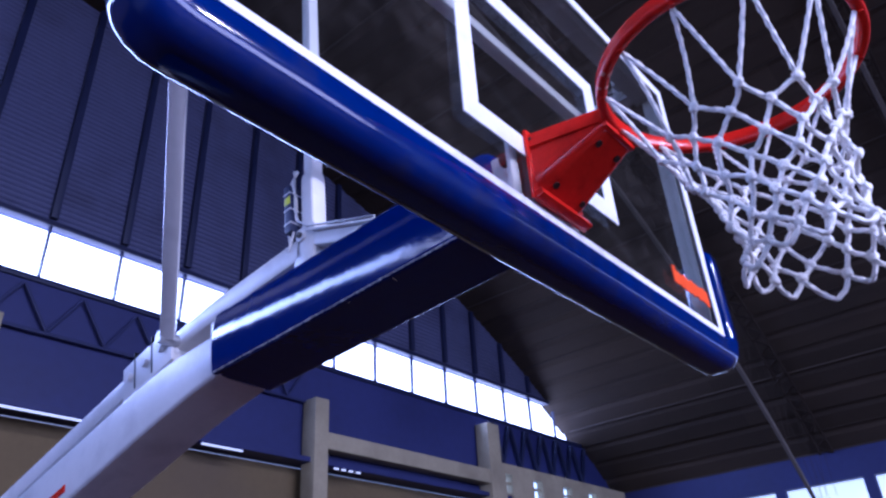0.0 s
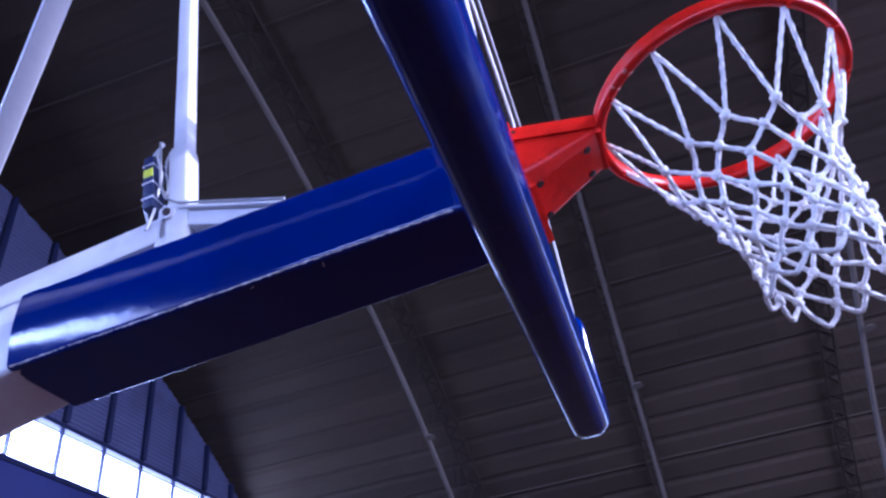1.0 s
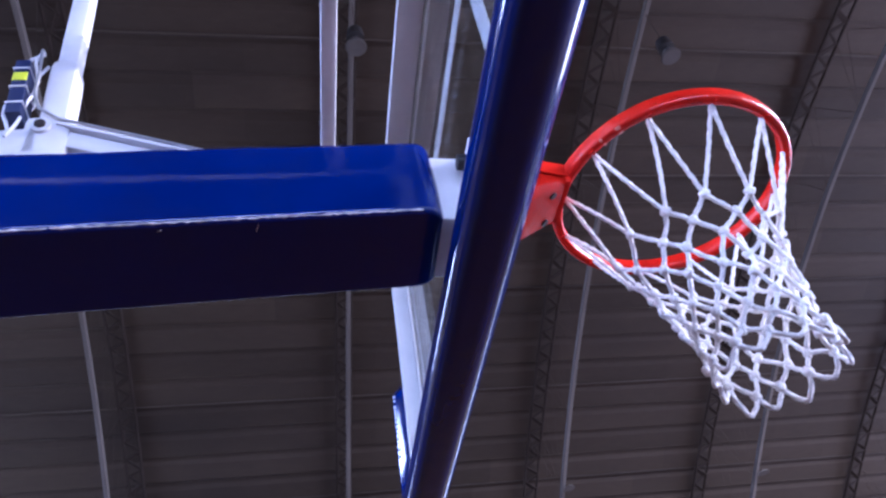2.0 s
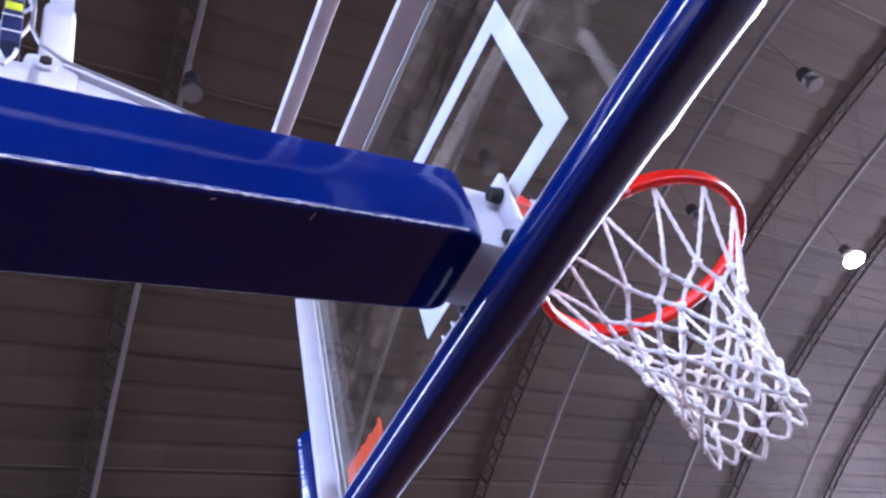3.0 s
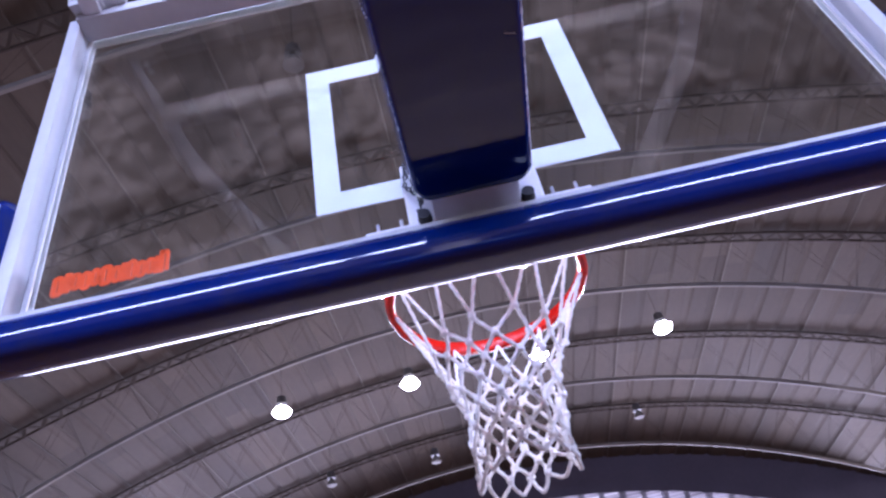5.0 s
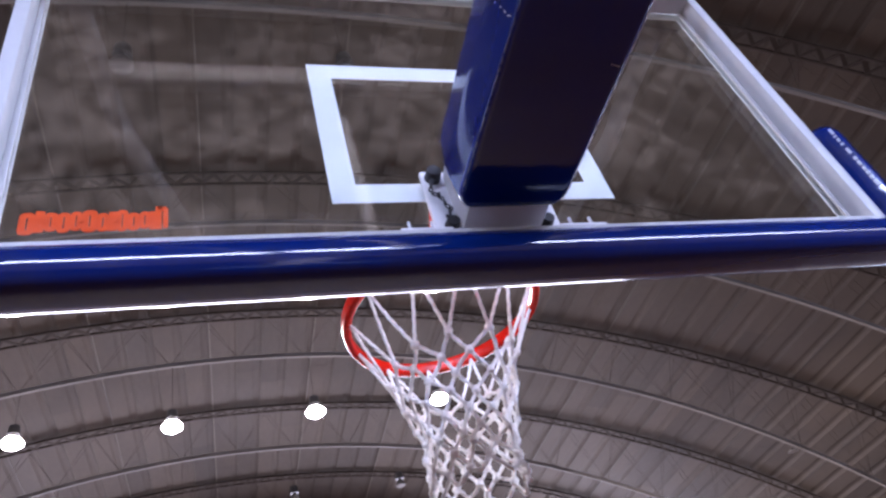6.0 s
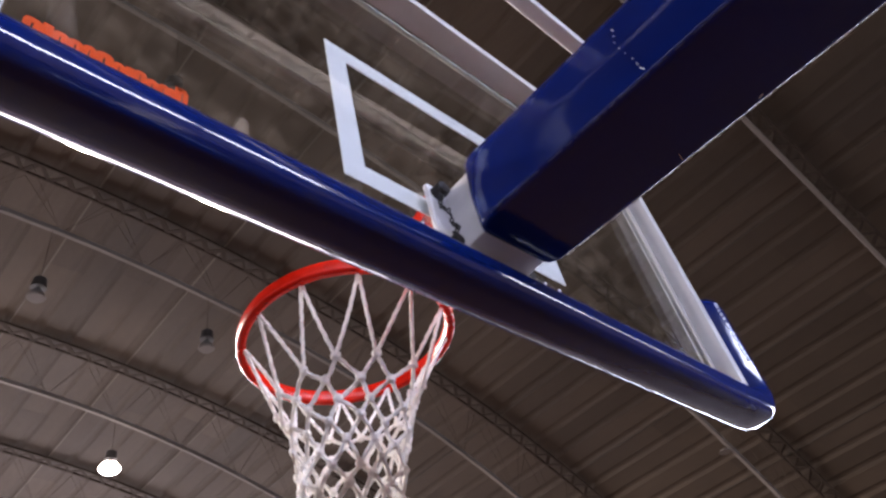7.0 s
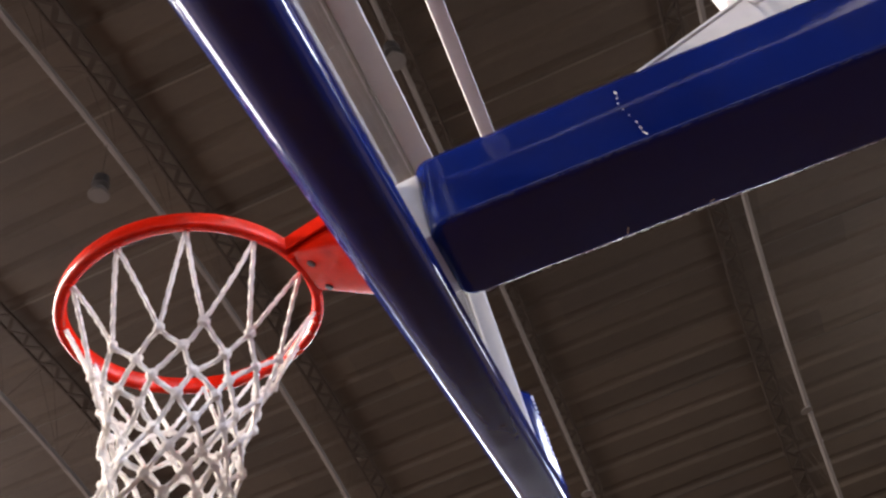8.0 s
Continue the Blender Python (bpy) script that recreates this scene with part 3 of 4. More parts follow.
for y in TRUSSES[1:6]:
    for x in LIT_X if y == LIT_Y else (-4.72, -1.58, 1.45, 4.54):
        hall_lamp(x, y, y == LIT_Y)


def side_lamp(x, y):
    z = chord_z(x) - 0.11
    ob = thing("truss_lamp", (x, y, z), "small pale flat lamp under the truss", "lamp", "truss lamps")
    bm = bmesh.new()
    cyl(bm, (0, 0, -0.075), (0, 0, -0.05), 0.155, 24, 0.13)
    bmesh.ops.scale(bm, vec=(1, 0.8, 1), verts=bm.verts)
    part("housing", bm, M_FLAT, ob, "pale flat round lamp case")
    bm = bmesh.new()
    box(bm, (0, 0, -0.022), (0.08, 0.05, 0.05))
    part("bracket", bm, M_WEB, ob)


for y in TRUSSES[:6]:
    for x in (-14.05, 14.10):
        side_lamp(x, y + 0.1)

# ---- the basketball stand ----
BZ0, BZ1 = 2.845, 3.795         # bottom and top of the glass
PY0, PY1 = -0.090, 0.022       # depth of the edge pad
stand = thing("basketball_stand", (0, 0, 0), "mobile basketball stand with blue padded arm and glass backboard", "basketball stand")

# glass
b = bmesh.new()
box(b, (0, -0.006, (BZ0 + BZ1) / 2), (1.74, 0.012, BZ1 - BZ0))
glass = part("backboard_glass", b, M_GLASS, stand, "clear glass backboard, dusty and smeared", smooth=False)
glass.visible_shadow = False


def painted_lines(name, label, x0, x1, z0, z1, w, y):
    """A painted rectangle: four lines of width w, 2 mm thick, butted at the corners."""
    for c, size in ((((x0 + x1) / 2, y, z1 - w / 2), (x1 - x0, 0.002, w)), (((x0 + x1) / 2, y, z0 + w / 2), (x1 - x0, 0.002, w)),
                    ((x0 + w / 2, y, (z0 + z1) / 2), (w, 0.002, z1 - z0 - 2 * w)), ((x1 - w / 2, y, (z0 + z1) / 2), (w, 0.002, z1 - z0 - 2 * w))):
        bm = bmesh.new()
        box(bm, c, size)
        part(name, bm, M_LINE, glass, label, smooth=False)


painted_lines("target_line", "white painted line of the target rectangle", -0.295, 0.295, 3.0, 3.45, 0.05, 0.0015)
painted_lines("border_line", "white painted border line", -0.868, 0.868, BZ0 + 0.005, BZ1 - 0.002, 0.037, 0.0015)
# orange print at a lower corner: a row of plain strokes
b = bmesh.new()
rr = random.Random(2)


def blot(x, z, w, h, kind="solid"):
    """A plain upright mark: a solid stroke, or a rounded one with a slit in it."""
    t = 0.44 * w
    if kind == "frame":
        loop = [(x + w / 2 + u, 0.0015, z + v) for u, v in round_rect(w - t, h - t, 0.004, 4)]
        sweep(b, loop, [(t / 2, 0.001), (-t / 2, 0.001), (-t / 2, -0.001), (t / 2, -0.001)], closed=True, up=(0, 1, 0))
    else:
        box(b, (x + w / 2, 0.0015, z), (w, 0.002, h), bevel=0.0006)


x, k = -0.805, 0
while x < -0.622:
    w, h = rr.uniform(0.013, 0.024), rr.uniform(0.038, 0.050)
    blot(x, 2.969 + rr.uniform(-0.003, 0.003), w, h, "frame" if w > 0.016 else "solid")
    if k % 3 == 1:
        blot(x + w - 0.004, 2.966, 0.008, 0.006)
    x += w - 0.0006
    k += 1
blot(x, 2.968, 0.009, 0.042)
blot(x + 0.009, 2.974, 0.010, 0.054)
blot(x + 0.012, 2.996, 0.014, 0.009)
blot(x + 0.021, 2.972, 0.008, 0.046)
part("orange_print", b, M_ORANGE, glass, "small orange-red print", smooth=False)

# white steel frame behind the glass
for nm, p, q in (("frame_side", (-0.857, -0.037, BZ0), (-0.857, -0.037, BZ1)), ("frame_side", (0.857, -0.037, BZ0), (0.857, -0.037, BZ1)),
                 ("frame_top", (-0.841, -0.047, BZ1 - 0.016), (0.841, -0.047, BZ1 - 0.016)), ("frame_bottom", (-0.841, -0.037, BZ0 + 0.008), (0.841, -0.037, BZ0 + 0.008))):
    b = bmesh.new()
    bar(b, p, q, 0.030 if nm == "frame_side" else 0.068 if nm == "frame_top" else 0.048, 0.048 if nm == "frame_side" else 0.032, 0.004, (0, 1, 0) if nm == "frame_side" else (0, 0, 1))
    part(nm, b, M_FRAME, stand, "white steel frame of the backboard")

# narrow lips that hold the glass
for s in (-1, 1):
    b = bmesh.new()
    box(b, (s * 0.8365, -0.0148, (BZ0 + BZ1) / 2), (0.011, 0.0045, BZ1 - BZ0 - 0.07), bevel=0.001)
    part("glass_lip", b, M_FRAME, stand, "narrow white lip that holds the glass")

# blue vinyl pad round the lower edge and corners
PAD_T = 0.096
PX, PZ, CR = 0.895, 2.8165, 0.050
path = [(-PX, 0, 3.165 - 0.02 * k) for k in range(13)]
path += [(-PX + CR - CR * math.cos(radians(a)), 0, PZ + CR - CR * math.sin(radians(a))) for a in range(0, 91, 15)]
path += [(-PX + CR + (2 * PX - 2 * CR) * k / 60, 0, PZ) for k in range(1, 60)]
path += [(PX - CR + CR * math.sin(radians(a)), 0, PZ + CR - CR * math.cos(radians(a))) for a in range(0, 91, 15)]
path += [(PX, 0, 3.165 - 0.02 * (12 - k)) for k in range(13)]
path = [(x, (PY0 + PY1) / 2, z) for x, _, z in path]


def pad_section(w, h, corners, n=9):
    """Rounded section whose four corners have radii of their own."""
    out = []
    for (su, sv, a0), r in zip(((1, 1, 0), (-1, 1, 90), (-1, -1, 180), (1, -1, 270)), corners):
        for i in range(n + 1):
            a = radians(a0 + 90 * i / n)
            out.append((su * (w / 2 - r) + r * math.cos(a), sv * (h / 2 - r) + r * math.sin(a)))
    return out


base_prof = pad_section(PAD_T, PY1 - PY0, (0.030, 0.050, 0.036, 0.034))
rw = random.Random(7)
wob = [rw.uniform(-0.0004, 0.0004) for _ in path]


def pad_profile(i):
    e = min(i, len(path) - 1 - i)
    s = (0.55, 0.86, 0.97)[e] if e < 3 else 1.0
    x, _, z = path[i]
    thin = 0.70 if z > PZ + CR else 0.70 + 0.30 * (PZ + CR - z) / CR   # the pad is thinner where it climbs the sides
    return [(u * s * thin + wob[i] - (0.016 * min(1.0, -v / 0.05) if u > 0 and v < 0 else 0), v * s) for u, v in base_prof]


b = bmesh.new()
sweep(b, path, pad_profile, up=(0, 1, 0))
pad = part("edge_pad", b, M_VINYL, stand, "glossy royal blue vinyl edge pad")
# white unreadable print on the side pads, as plain bars
for s in (-1, 1):
    z = 3.13
    rp = random.Random(5 + s)
    while z > 2.935:
        h = rp.choice((0.005, 0.007, 0.010, 0.014, 0.018))
        b = bmesh.new()
        box(b, (s * (PX - 0.006 + rp.uniform(-0.001, 0.001)), PY0 + 0.0042, z - h / 2), (rp.uniform(0.0055, 0.008), 0.003, h), pose(0, 0, 0, 0, 0, -40 * s), 0.0006)
        part("white_print", b, M_PIPING, pad)
        z -= h + rp.choice((0.004, 0.006, 0.012))
LIFT = 0.010      # the arm's steelwork sits this much above its drawn height


def arm_part(name, bm, mat, parent, label=""):
    return part(name, shift(bm, (0, 0, LIFT)), mat, parent, label)


# padded arm: a long box of vinyl that drops a little towards the base
ARM_Y0, ARM_Y1 = -0.090, -1.10
AW = 0.206


def arm_top(y):
    return 3.075 + 0.038 * (y + 0.1)


def arm_bottom(y):
    return 2.888 + 0.052 * (y + 0.1)


def arm_mid(y):
    return (arm_top(y) + arm_bottom(y)) / 2


ARM_YS = [ARM_Y0 - d for d in (0.0, 0.002, 0.006, 0.011, 0.018, 0.026, 0.036)] + [ARM_Y0 - 0.036 + (ARM_Y1 - ARM_Y0 + 0.036) * k / 48 for k in range(1, 49)]


def arm_x(y):
    """The arm runs slightly askew of the board's middle."""
    return 0.013 * (y + 0.13)


def arm_tilt(y):
    return 0.004 * (-y - 0.13) / 0.65


arm_path = [(arm_x(y), y, arm_mid(y)) for y in ARM_YS]
wob2 = [rw.uniform(-0.0016, 0.0016) if k > 8 else 0.0 for k in range(len(arm_path))]


UX = -1      # the sweep runs towards -y, so its side axis points to -x


def bulged(prof, w, h, bulge):
    """The profile with its upright sides swelling a little and its flat sides divided."""
    out = []
    for p, q in zip(prof, prof[1:] + prof[:1]):
        out.append(p)
        if abs(p[0] - q[0]) < 1e-6 and abs(p[1] - q[1]) > 0.3 * h:
            for k in range(1, 8):
                t = k / 8
                out.append((p[0] + math.copysign(bulge * math.sin(math.pi * t), p[0]), p[1] + (q[1] - p[1]) * t))
        elif abs(p[1] - q[1]) < 1e-6 and abs(p[0] - q[0]) > 0.3 * w:
            out += [(p[0] + (q[0] - p[0]) * t, p[1]) for t in (0.02, 0.2, 0.5, 0.8, 0.98)]
    return out


def arm_profile(i):
    d = min(ARM_Y0 - arm_path[i][1], 0.036)
    su = (AW / 2 - 0.036 + math.sqrt(0.036 ** 2 - (0.036 - d) ** 2)) / (AW / 2)      # ends rounded in plan
    sv = 1 - 0.05 * (1 - min(d, 0.010) / 0.010) ** 2
    h = arm_top(arm_path[i][1]) - arm_bottom(arm_path[i][1])
    soft, crisp = round_rect(AW, h, 0.023, 5), round_rect(AW, h, 0.011, 5)
    tl = arm_tilt(arm_path[i][1]) * UX
    return [(u * su, v * sv + wob2[i] * (1 if v > 0 else 0.25) + (-0.014 * (u / AW + 0.5) if v > 0 else tl * (u / AW + 0.5 * UX))) for u, v in bulged([p if p[1] > 0 else q for p, q in zip(soft, crisp)], AW, h, 0.0075)]


b = bmesh.new()
sweep(b, arm_path, arm_profile)
armpad = part("arm_pad", b, M_ARMPAD, stand, "glossy royal blue vinyl sleeve round the arm")
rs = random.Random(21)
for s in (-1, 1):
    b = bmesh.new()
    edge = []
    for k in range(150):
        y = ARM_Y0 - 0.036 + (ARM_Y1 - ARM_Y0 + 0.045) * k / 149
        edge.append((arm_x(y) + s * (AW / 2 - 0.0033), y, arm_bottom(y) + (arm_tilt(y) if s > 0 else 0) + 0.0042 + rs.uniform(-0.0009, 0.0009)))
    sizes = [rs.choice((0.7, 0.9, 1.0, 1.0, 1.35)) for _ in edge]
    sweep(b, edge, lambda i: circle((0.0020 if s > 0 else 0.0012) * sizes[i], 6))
    # window glint is in the seam's colour: pale on +x, darkened on -x
    part("seam", b, M_SEAM if s > 0 else M_SEAM_UNLIT, armpad, "jagged welded seam with its light and shade painted in")
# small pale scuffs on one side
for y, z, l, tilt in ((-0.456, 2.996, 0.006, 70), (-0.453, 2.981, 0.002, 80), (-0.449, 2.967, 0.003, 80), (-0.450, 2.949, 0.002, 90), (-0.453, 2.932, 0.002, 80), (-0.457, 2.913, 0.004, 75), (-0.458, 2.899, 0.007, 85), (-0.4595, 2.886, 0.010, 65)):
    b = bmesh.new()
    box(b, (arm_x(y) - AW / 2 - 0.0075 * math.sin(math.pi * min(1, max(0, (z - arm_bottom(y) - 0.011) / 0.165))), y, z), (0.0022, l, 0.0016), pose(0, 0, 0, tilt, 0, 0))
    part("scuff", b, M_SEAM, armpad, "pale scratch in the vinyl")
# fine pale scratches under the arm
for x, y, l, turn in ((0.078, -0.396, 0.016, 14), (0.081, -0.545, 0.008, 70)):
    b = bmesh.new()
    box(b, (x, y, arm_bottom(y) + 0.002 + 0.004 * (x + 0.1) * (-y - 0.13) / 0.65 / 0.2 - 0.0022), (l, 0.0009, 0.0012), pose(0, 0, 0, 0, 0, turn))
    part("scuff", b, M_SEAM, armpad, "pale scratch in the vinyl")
b = bmesh.new()
bar(b, (0, -0.024, 2.968), (0, -0.16, 2.974), 0.158, 0.160, 0.008)
part("arm_end", b, M_WHITE, stand, "white steel end of the arm")
# mounting plate with ears, black rubber feet, bolts and studs
b = bmesh.new()
box(b, (0, -0.022, 2.964), (0.20, 0.010, 0.178), bevel=0.003)
for s in (-1, 1):
    box(b, (s * 0.101, -0.023, 2.964), (0.046, 0.012, 0.180), bevel=0.005)
plate = part("mount_plate", b, M_WHITE, stand, "white mounting plate behind the glass")
for s in (-1, 1):
    for up in (True, False):
        b = bmesh.new()
        z = 2.904 if not up else 3.031 if s < 0 else 3.008
        cyl(b, (s * (0.102 if up else 0.094), -0.027, z), (s * (0.102 if up else 0.094), -0.052 if up else -0.047, z), 0.0165 if up else 0.0135, 16, 0.0140 if up else 0.0115)
        part("rubber_foot", b, M_BLACK, plate)
    b = bmesh.new()
    box(b, (s * 0.152, -0.040, 2.8725), (0.095, 0.034, 0.007), bevel=0.002)
    part("angle_plate", b, M_WHITE, plate)
    for x in (0.136, 0.178):
        b = bmesh.new()
        cyl(b, (s * x, -0.042, 2.875), (s * x, -0.042, 2.903), 0.0032, 8)
        cyl(b, (s * x, -0.042, 2.875), (s * x, -0.042, 2.884), 0.0075, 6)
        part("stud", b, M_STEEL, plate)
# small black safety chain
for k in range(15):
    b = bmesh.new()
    ring = [(0.0034 * math.cos(2 * math.pi * i / 10), 0, 0.0055 * math.sin(2 * math.pi * i / 10)) for i in range(10)]
    sweep(b, ring, circle(0.0017, 6), closed=True, up=(0, 1, 0))
    bmesh.ops.transform(b, matrix=pose(-0.106 - 0.012 * math.sin(k * 0.42), -0.046 + 0.004 * math.cos(1.3 * k), 3.014 - 0.0072 * k, 0, 25 * math.sin(1.7 * k), 90 * (k % 2) + 20 * math.sin(k)), verts=b.verts)
    part("chain_link", b, M_BLACK, plate)

# white steel arm that bends down to the base, and its tie bar
b = bmesh.new()
pts = [(-0.011, -0.98, 2.908), (-0.011, -1.10, 2.897), (-0.008, -1.24, 2.875), (-0.004, -1.36, 2.85), (0, -1.5, 2.812), (0, -1.65, 2.77), (0, -2.4, 2.57), (0, -3.0, 2.41)]
sweep(b, pts, lambda i: round_rect(0.188, (0.13, 0.132, 0.15, 0.165, 0.172, 0.175, 0.19, 0.2)[i], 0.012, 3))
arm_part("main_arm", b, M_WHITE, stand, "white painted steel arm bending down to the base")
b = bmesh.new()
sweep(b, [(0, -0.80, 3.135), (0, -1.22, 3.085), (0, -1.35, 3.06), (0, -1.7, 2.975), (0, -2.45, 2.77), (0, -3.0, 2.62)], round_rect(0.07, 0.072, 0.006, 2))
arm_part("tie_bar", b, M_WHITE, stand, "white steel tie bar above the arm")
b = bmesh.new()
box(b, (0.0, -1.50, 2.985), (0.13, 0.20, 0.10), pose(0, 0, 0, 15, 0, 0), 0.008)
for dx in (-0.072, 0.072):
    box(b, (dx, -1.50, 2.98), (0.012, 0.28, 0.13), pose(0, 0, 0, 15, 0, 0), 0.004)
for dy in (-0.09, 0.0, 0.09):
    cyl(b, (-0.092, -1.50 + dy, 2.985 + 0.26 * dy), (0.092, -1.50 + dy, 2.985 + 0.26 * dy), 0.014, 12)
box(b, (0.0, -1.20, 3.0), (0.06, 0.05, 0.12), pose(0, 0, 0, 8, 0, 0), 0.006)
arm_part("joint_block", b, M_WHITE, stand, "white joint block with pins")
b = bmesh.new()
box(b, (0.0, -0.786, 3.12), (0.070, 0.085, 0.17), bevel=0.014)
cyl(b, (-0.042, -0.795, 3.170), (0.042, -0.795, 3.170), 0.018, 14)
arm_part("post_foot", b, M_WHITE, stand, "white bracket on the arm")
b = bmesh.new()
cyl(b, (0.036, -0.795, 3.170), (0.048, -0.795, 3.170), 0.010, 6)
arm_part("pivot_bolt", b, M_DARKBOLT, stand)
# brace that slopes down along the arm towards the board
b = bmesh.new()
bar(b, (0, -0.445, 3.074), (0, -0.77, 3.181), 0.080, 0.008, 0.002)
arm_part("brace_flange", b, M_WHITE, stand, "white flange on top of the sloping brace")
b = bmesh.new()
bar(b, (0, -0.445, 3.046), (0, -0.77, 3.153), 0.060, 0.040, 0.004)
arm_part("brace_bar", b, M_WHITE, stand, "white steel brace sloping down to the arm")
b = bmesh.new()
side = [(-0.45, 3.03), (-0.45, 3.066), (-0.775, 3.173), (-0.775, 3.02)]
lo = [b.verts.new((-0.039, *p)) for p in side]
hi = [b.verts.new((-0.033, *p)) for p in side]
b.faces.new(lo)
b.faces.new(hi[::-1])
for q in range(4):
    b.faces.new((lo[q], hi[q], hi[(q + 1) % 4], lo[(q + 1) % 4]))
bmesh.ops.recalc_face_normals(b, faces=b.faces)
arm_part("brace_web", b, M_WHITE, stand, "plain white side plate of the brace")
for k in range(3):
    b = bmesh.new()
    y = -0.70 + 0.09 * k
    z = 3.074 + (y + 0.445) * (3.181 - 3.074) / (-0.77 + 0.445)
    cyl(b, (0.018, y, z), (0.018, y, z + 0.014), 0.006, 8)
    arm_part("stud", b, M_STEEL, stand)

# upright post on the arm, with sleeve, label box and cables
TOP = Vector((0, -0.868, 4.35))
b = bmesh.new()
bar(b, (0, -0.782, 3.18), TOP, 0.042, 0.040, 0.005, (0, 1, 0))
arm_part("upright", b, M_WHITE, stand, "white square steel upright")
b = bmesh.new()
pts = [(0, -0.783, 3.19), (0, -0.785, 3.215), (0, -0.792, 3.30), (0, -0.797, 3.36), (0, -0.799, 3.385), (0, -0.801, 3.40)]
sweep(b, pts, lambda i: round_rect((0.052, 0.054, 0.055, 0.055, 0.054, 0.050)[i], (0.050, 0.052, 0.052, 0.052, 0.051, 0.046)[i], 0.007, 3), up=(0, 1, 0))
arm_part("upright_sleeve", b, M_WHITE, stand, "white sleeve round the upright's foot")
b = bmesh.new()
box(b, (0.018, -0.860, 3.290), (0.05, 0.028, 0.17), pose(0, 0, 0, 6, 0, 0), 0.004)
labelbox = arm_part("label_box", b, M_LABEL, stand, "blue label plate on the upright")
b = bmesh.new()
box(b, (0.018, -0.863, 3.318), (0.052, 0.026, 0.028), pose(0, 0, 0, 6, 0, 0), 0.002)
arm_part("yellow_sticker", b, M_YELLOW, labelbox, "bright yellow sticker")
for z in (3.235, 3.285, 3.345):
    b = bmesh.new()
    box(b, (0.018, -0.860 - 0.105 * (z - 3.290), z), (0.053, 0.031, 0.004), pose(0, 0, 0, 6, 0, 0))
    arm_part("white_band", b, M_LINE, labelbox, "thin white band")
b = bmesh.new()
pts = [(0.036, -0.845, 3.42), (0.036, -0.835, 3.34), (0.037, -0.828, 3.27), (0.038, -0.81, 3.225), (0.038, -0.77, 3.192), (0.038, -0.72, 3.176), (0.038, -0.60, 3.136), (0.038, -0.50, 3.102)]
sweep(b, pts, circle(0.0035, 6), up=(1, 0, 0))
arm_part("cable", b, M_STEEL, stand, "thin grey cable along the channel")
for dx, bend in ((0.022, 0.03), (-0.018, 0.012), (0.03, -0.012)):
    b = bmesh.new()
    pts = [(dx + 0.008 * math.sin(k * 0.9 + 40 * dx), -0.85 - bend * math.sin(math.pi * k / 10) + 0.006 * math.sin(k * 1.3), 3.14 + 0.29 * k / 10) for k in range(11)]
    sweep(b, pts, circle(0.0035, 6), up=(1, 0, 0))
    arm_part("cable", b, M_WHITE, stand, "thin pale cable")
for k in (-0.05, 0.045):
    b = bmesh.new()
    box(b, (0.0, -1.52 + k, 2.995 + 0.27 * k), (0.160, 0.006, 0.136), pose(0, 0, 0, 15, 0, 0))
    arm_part("black_band", b, M_BLACK, stand, "black band round the joint block")
for s in (-1, 1):
    b = bmesh.new()
    cyl(b, (s * 0.06, -1.36, 3.02), (s * 0.125, -1.36, 3.02), 0.02, 12)
    arm_part("strut_pin", b, M_STEEL, stand)
b = bmesh.new()
box(b, (0.0965, -1.93, 2.650), (0.003, 0.10, 0.024), pose(0, 0, 0, 15, 0, 0))
arm_part("red_mark", b, M_RED, stand, "small red print on the arm")

# upper frame that holds the top of the board: two struts and a cross bar
for s in (-1, 1):
    b = bmesh.new()
    pts = [(s * 0.802, -0.075, 3.797), (s * 0.758, -0.260, 3.738), (s * 0.743, -0.332, 3.706), (s * 0.722, -0.385, 3.664), (s * 0.1, -1.35, 3.04)]
    sweep(b, pts, round_rect(0.045, 0.045, 0.006, 2))
    part("upper_strut", b, M_WHITE, stand, "white bent steel strut")
    b = bmesh.new()
    box(b, (s * 0.806, -0.100, 3.808), (0.080, 0.046, 0.056), pose(0, 0, 0, 18, 0, 0), 0.005)
    box(b, (s * 0.742, -0.092, 3.806), (0.056, 0.024, 0.034), bevel=0.003)
    br = part("strut_bracket", b, M_FRAME, stand, "white clamp bracket on the frame")
    for dx in (-0.045, 0.045):
        b = bmesh.new()
        cyl(b, (s * 0.790 + dx, -0.112, 3.790), (s * 0.790 + dx, -0.130, 3.796), 0.006, 6)
        part("bolt", b, M_STEEL, br)
b = bmesh.new()
bar(b, (-0.750, -0.258, 3.741), (0.750, -0.258, 3.741), 0.042, 0.042, 0.006)
part("cross_bar", b, M_WHITE, stand, "white square cross bar")
# wheeled base on the floor
b = bmesh.new()
box(b, (0, -3.05, 0.33), (1.0, 1.9, 0.46), bevel=0.03)
part("base", b, M_ARMPAD, stand, "blue padded wheeled base")
b = bmesh.new()
bar(b, (0, -3.0, 2.72), (0, -3.2, 0.5), 0.24, 0.3, 0.02, (0, 1, 0))
part("base_post", b, M_WHITE, stand)
for sx in (-0.4, 0.4):
    for y in (-2.3, -3.8):
        b = bmesh.new()
        cyl(b, (sx - 0.04, y, 0.075), (sx + 0.04, y, 0.075), 0.075, 20)
        part("wheel", b, M_BLACK, stand)

# ---- ring ----
RX, RY, RZ, RR = 0.006, 0.400, 3.027, 0.230
SAG = 0.036                    # the hoop is bent: one side hangs lower


def hoop_bend(a):
    """How far the hoop is bent upwards at the angle a (radians from the board)."""
    return 0.014 * max(0.0, math.cos(a - radians(302))) ** 1.5


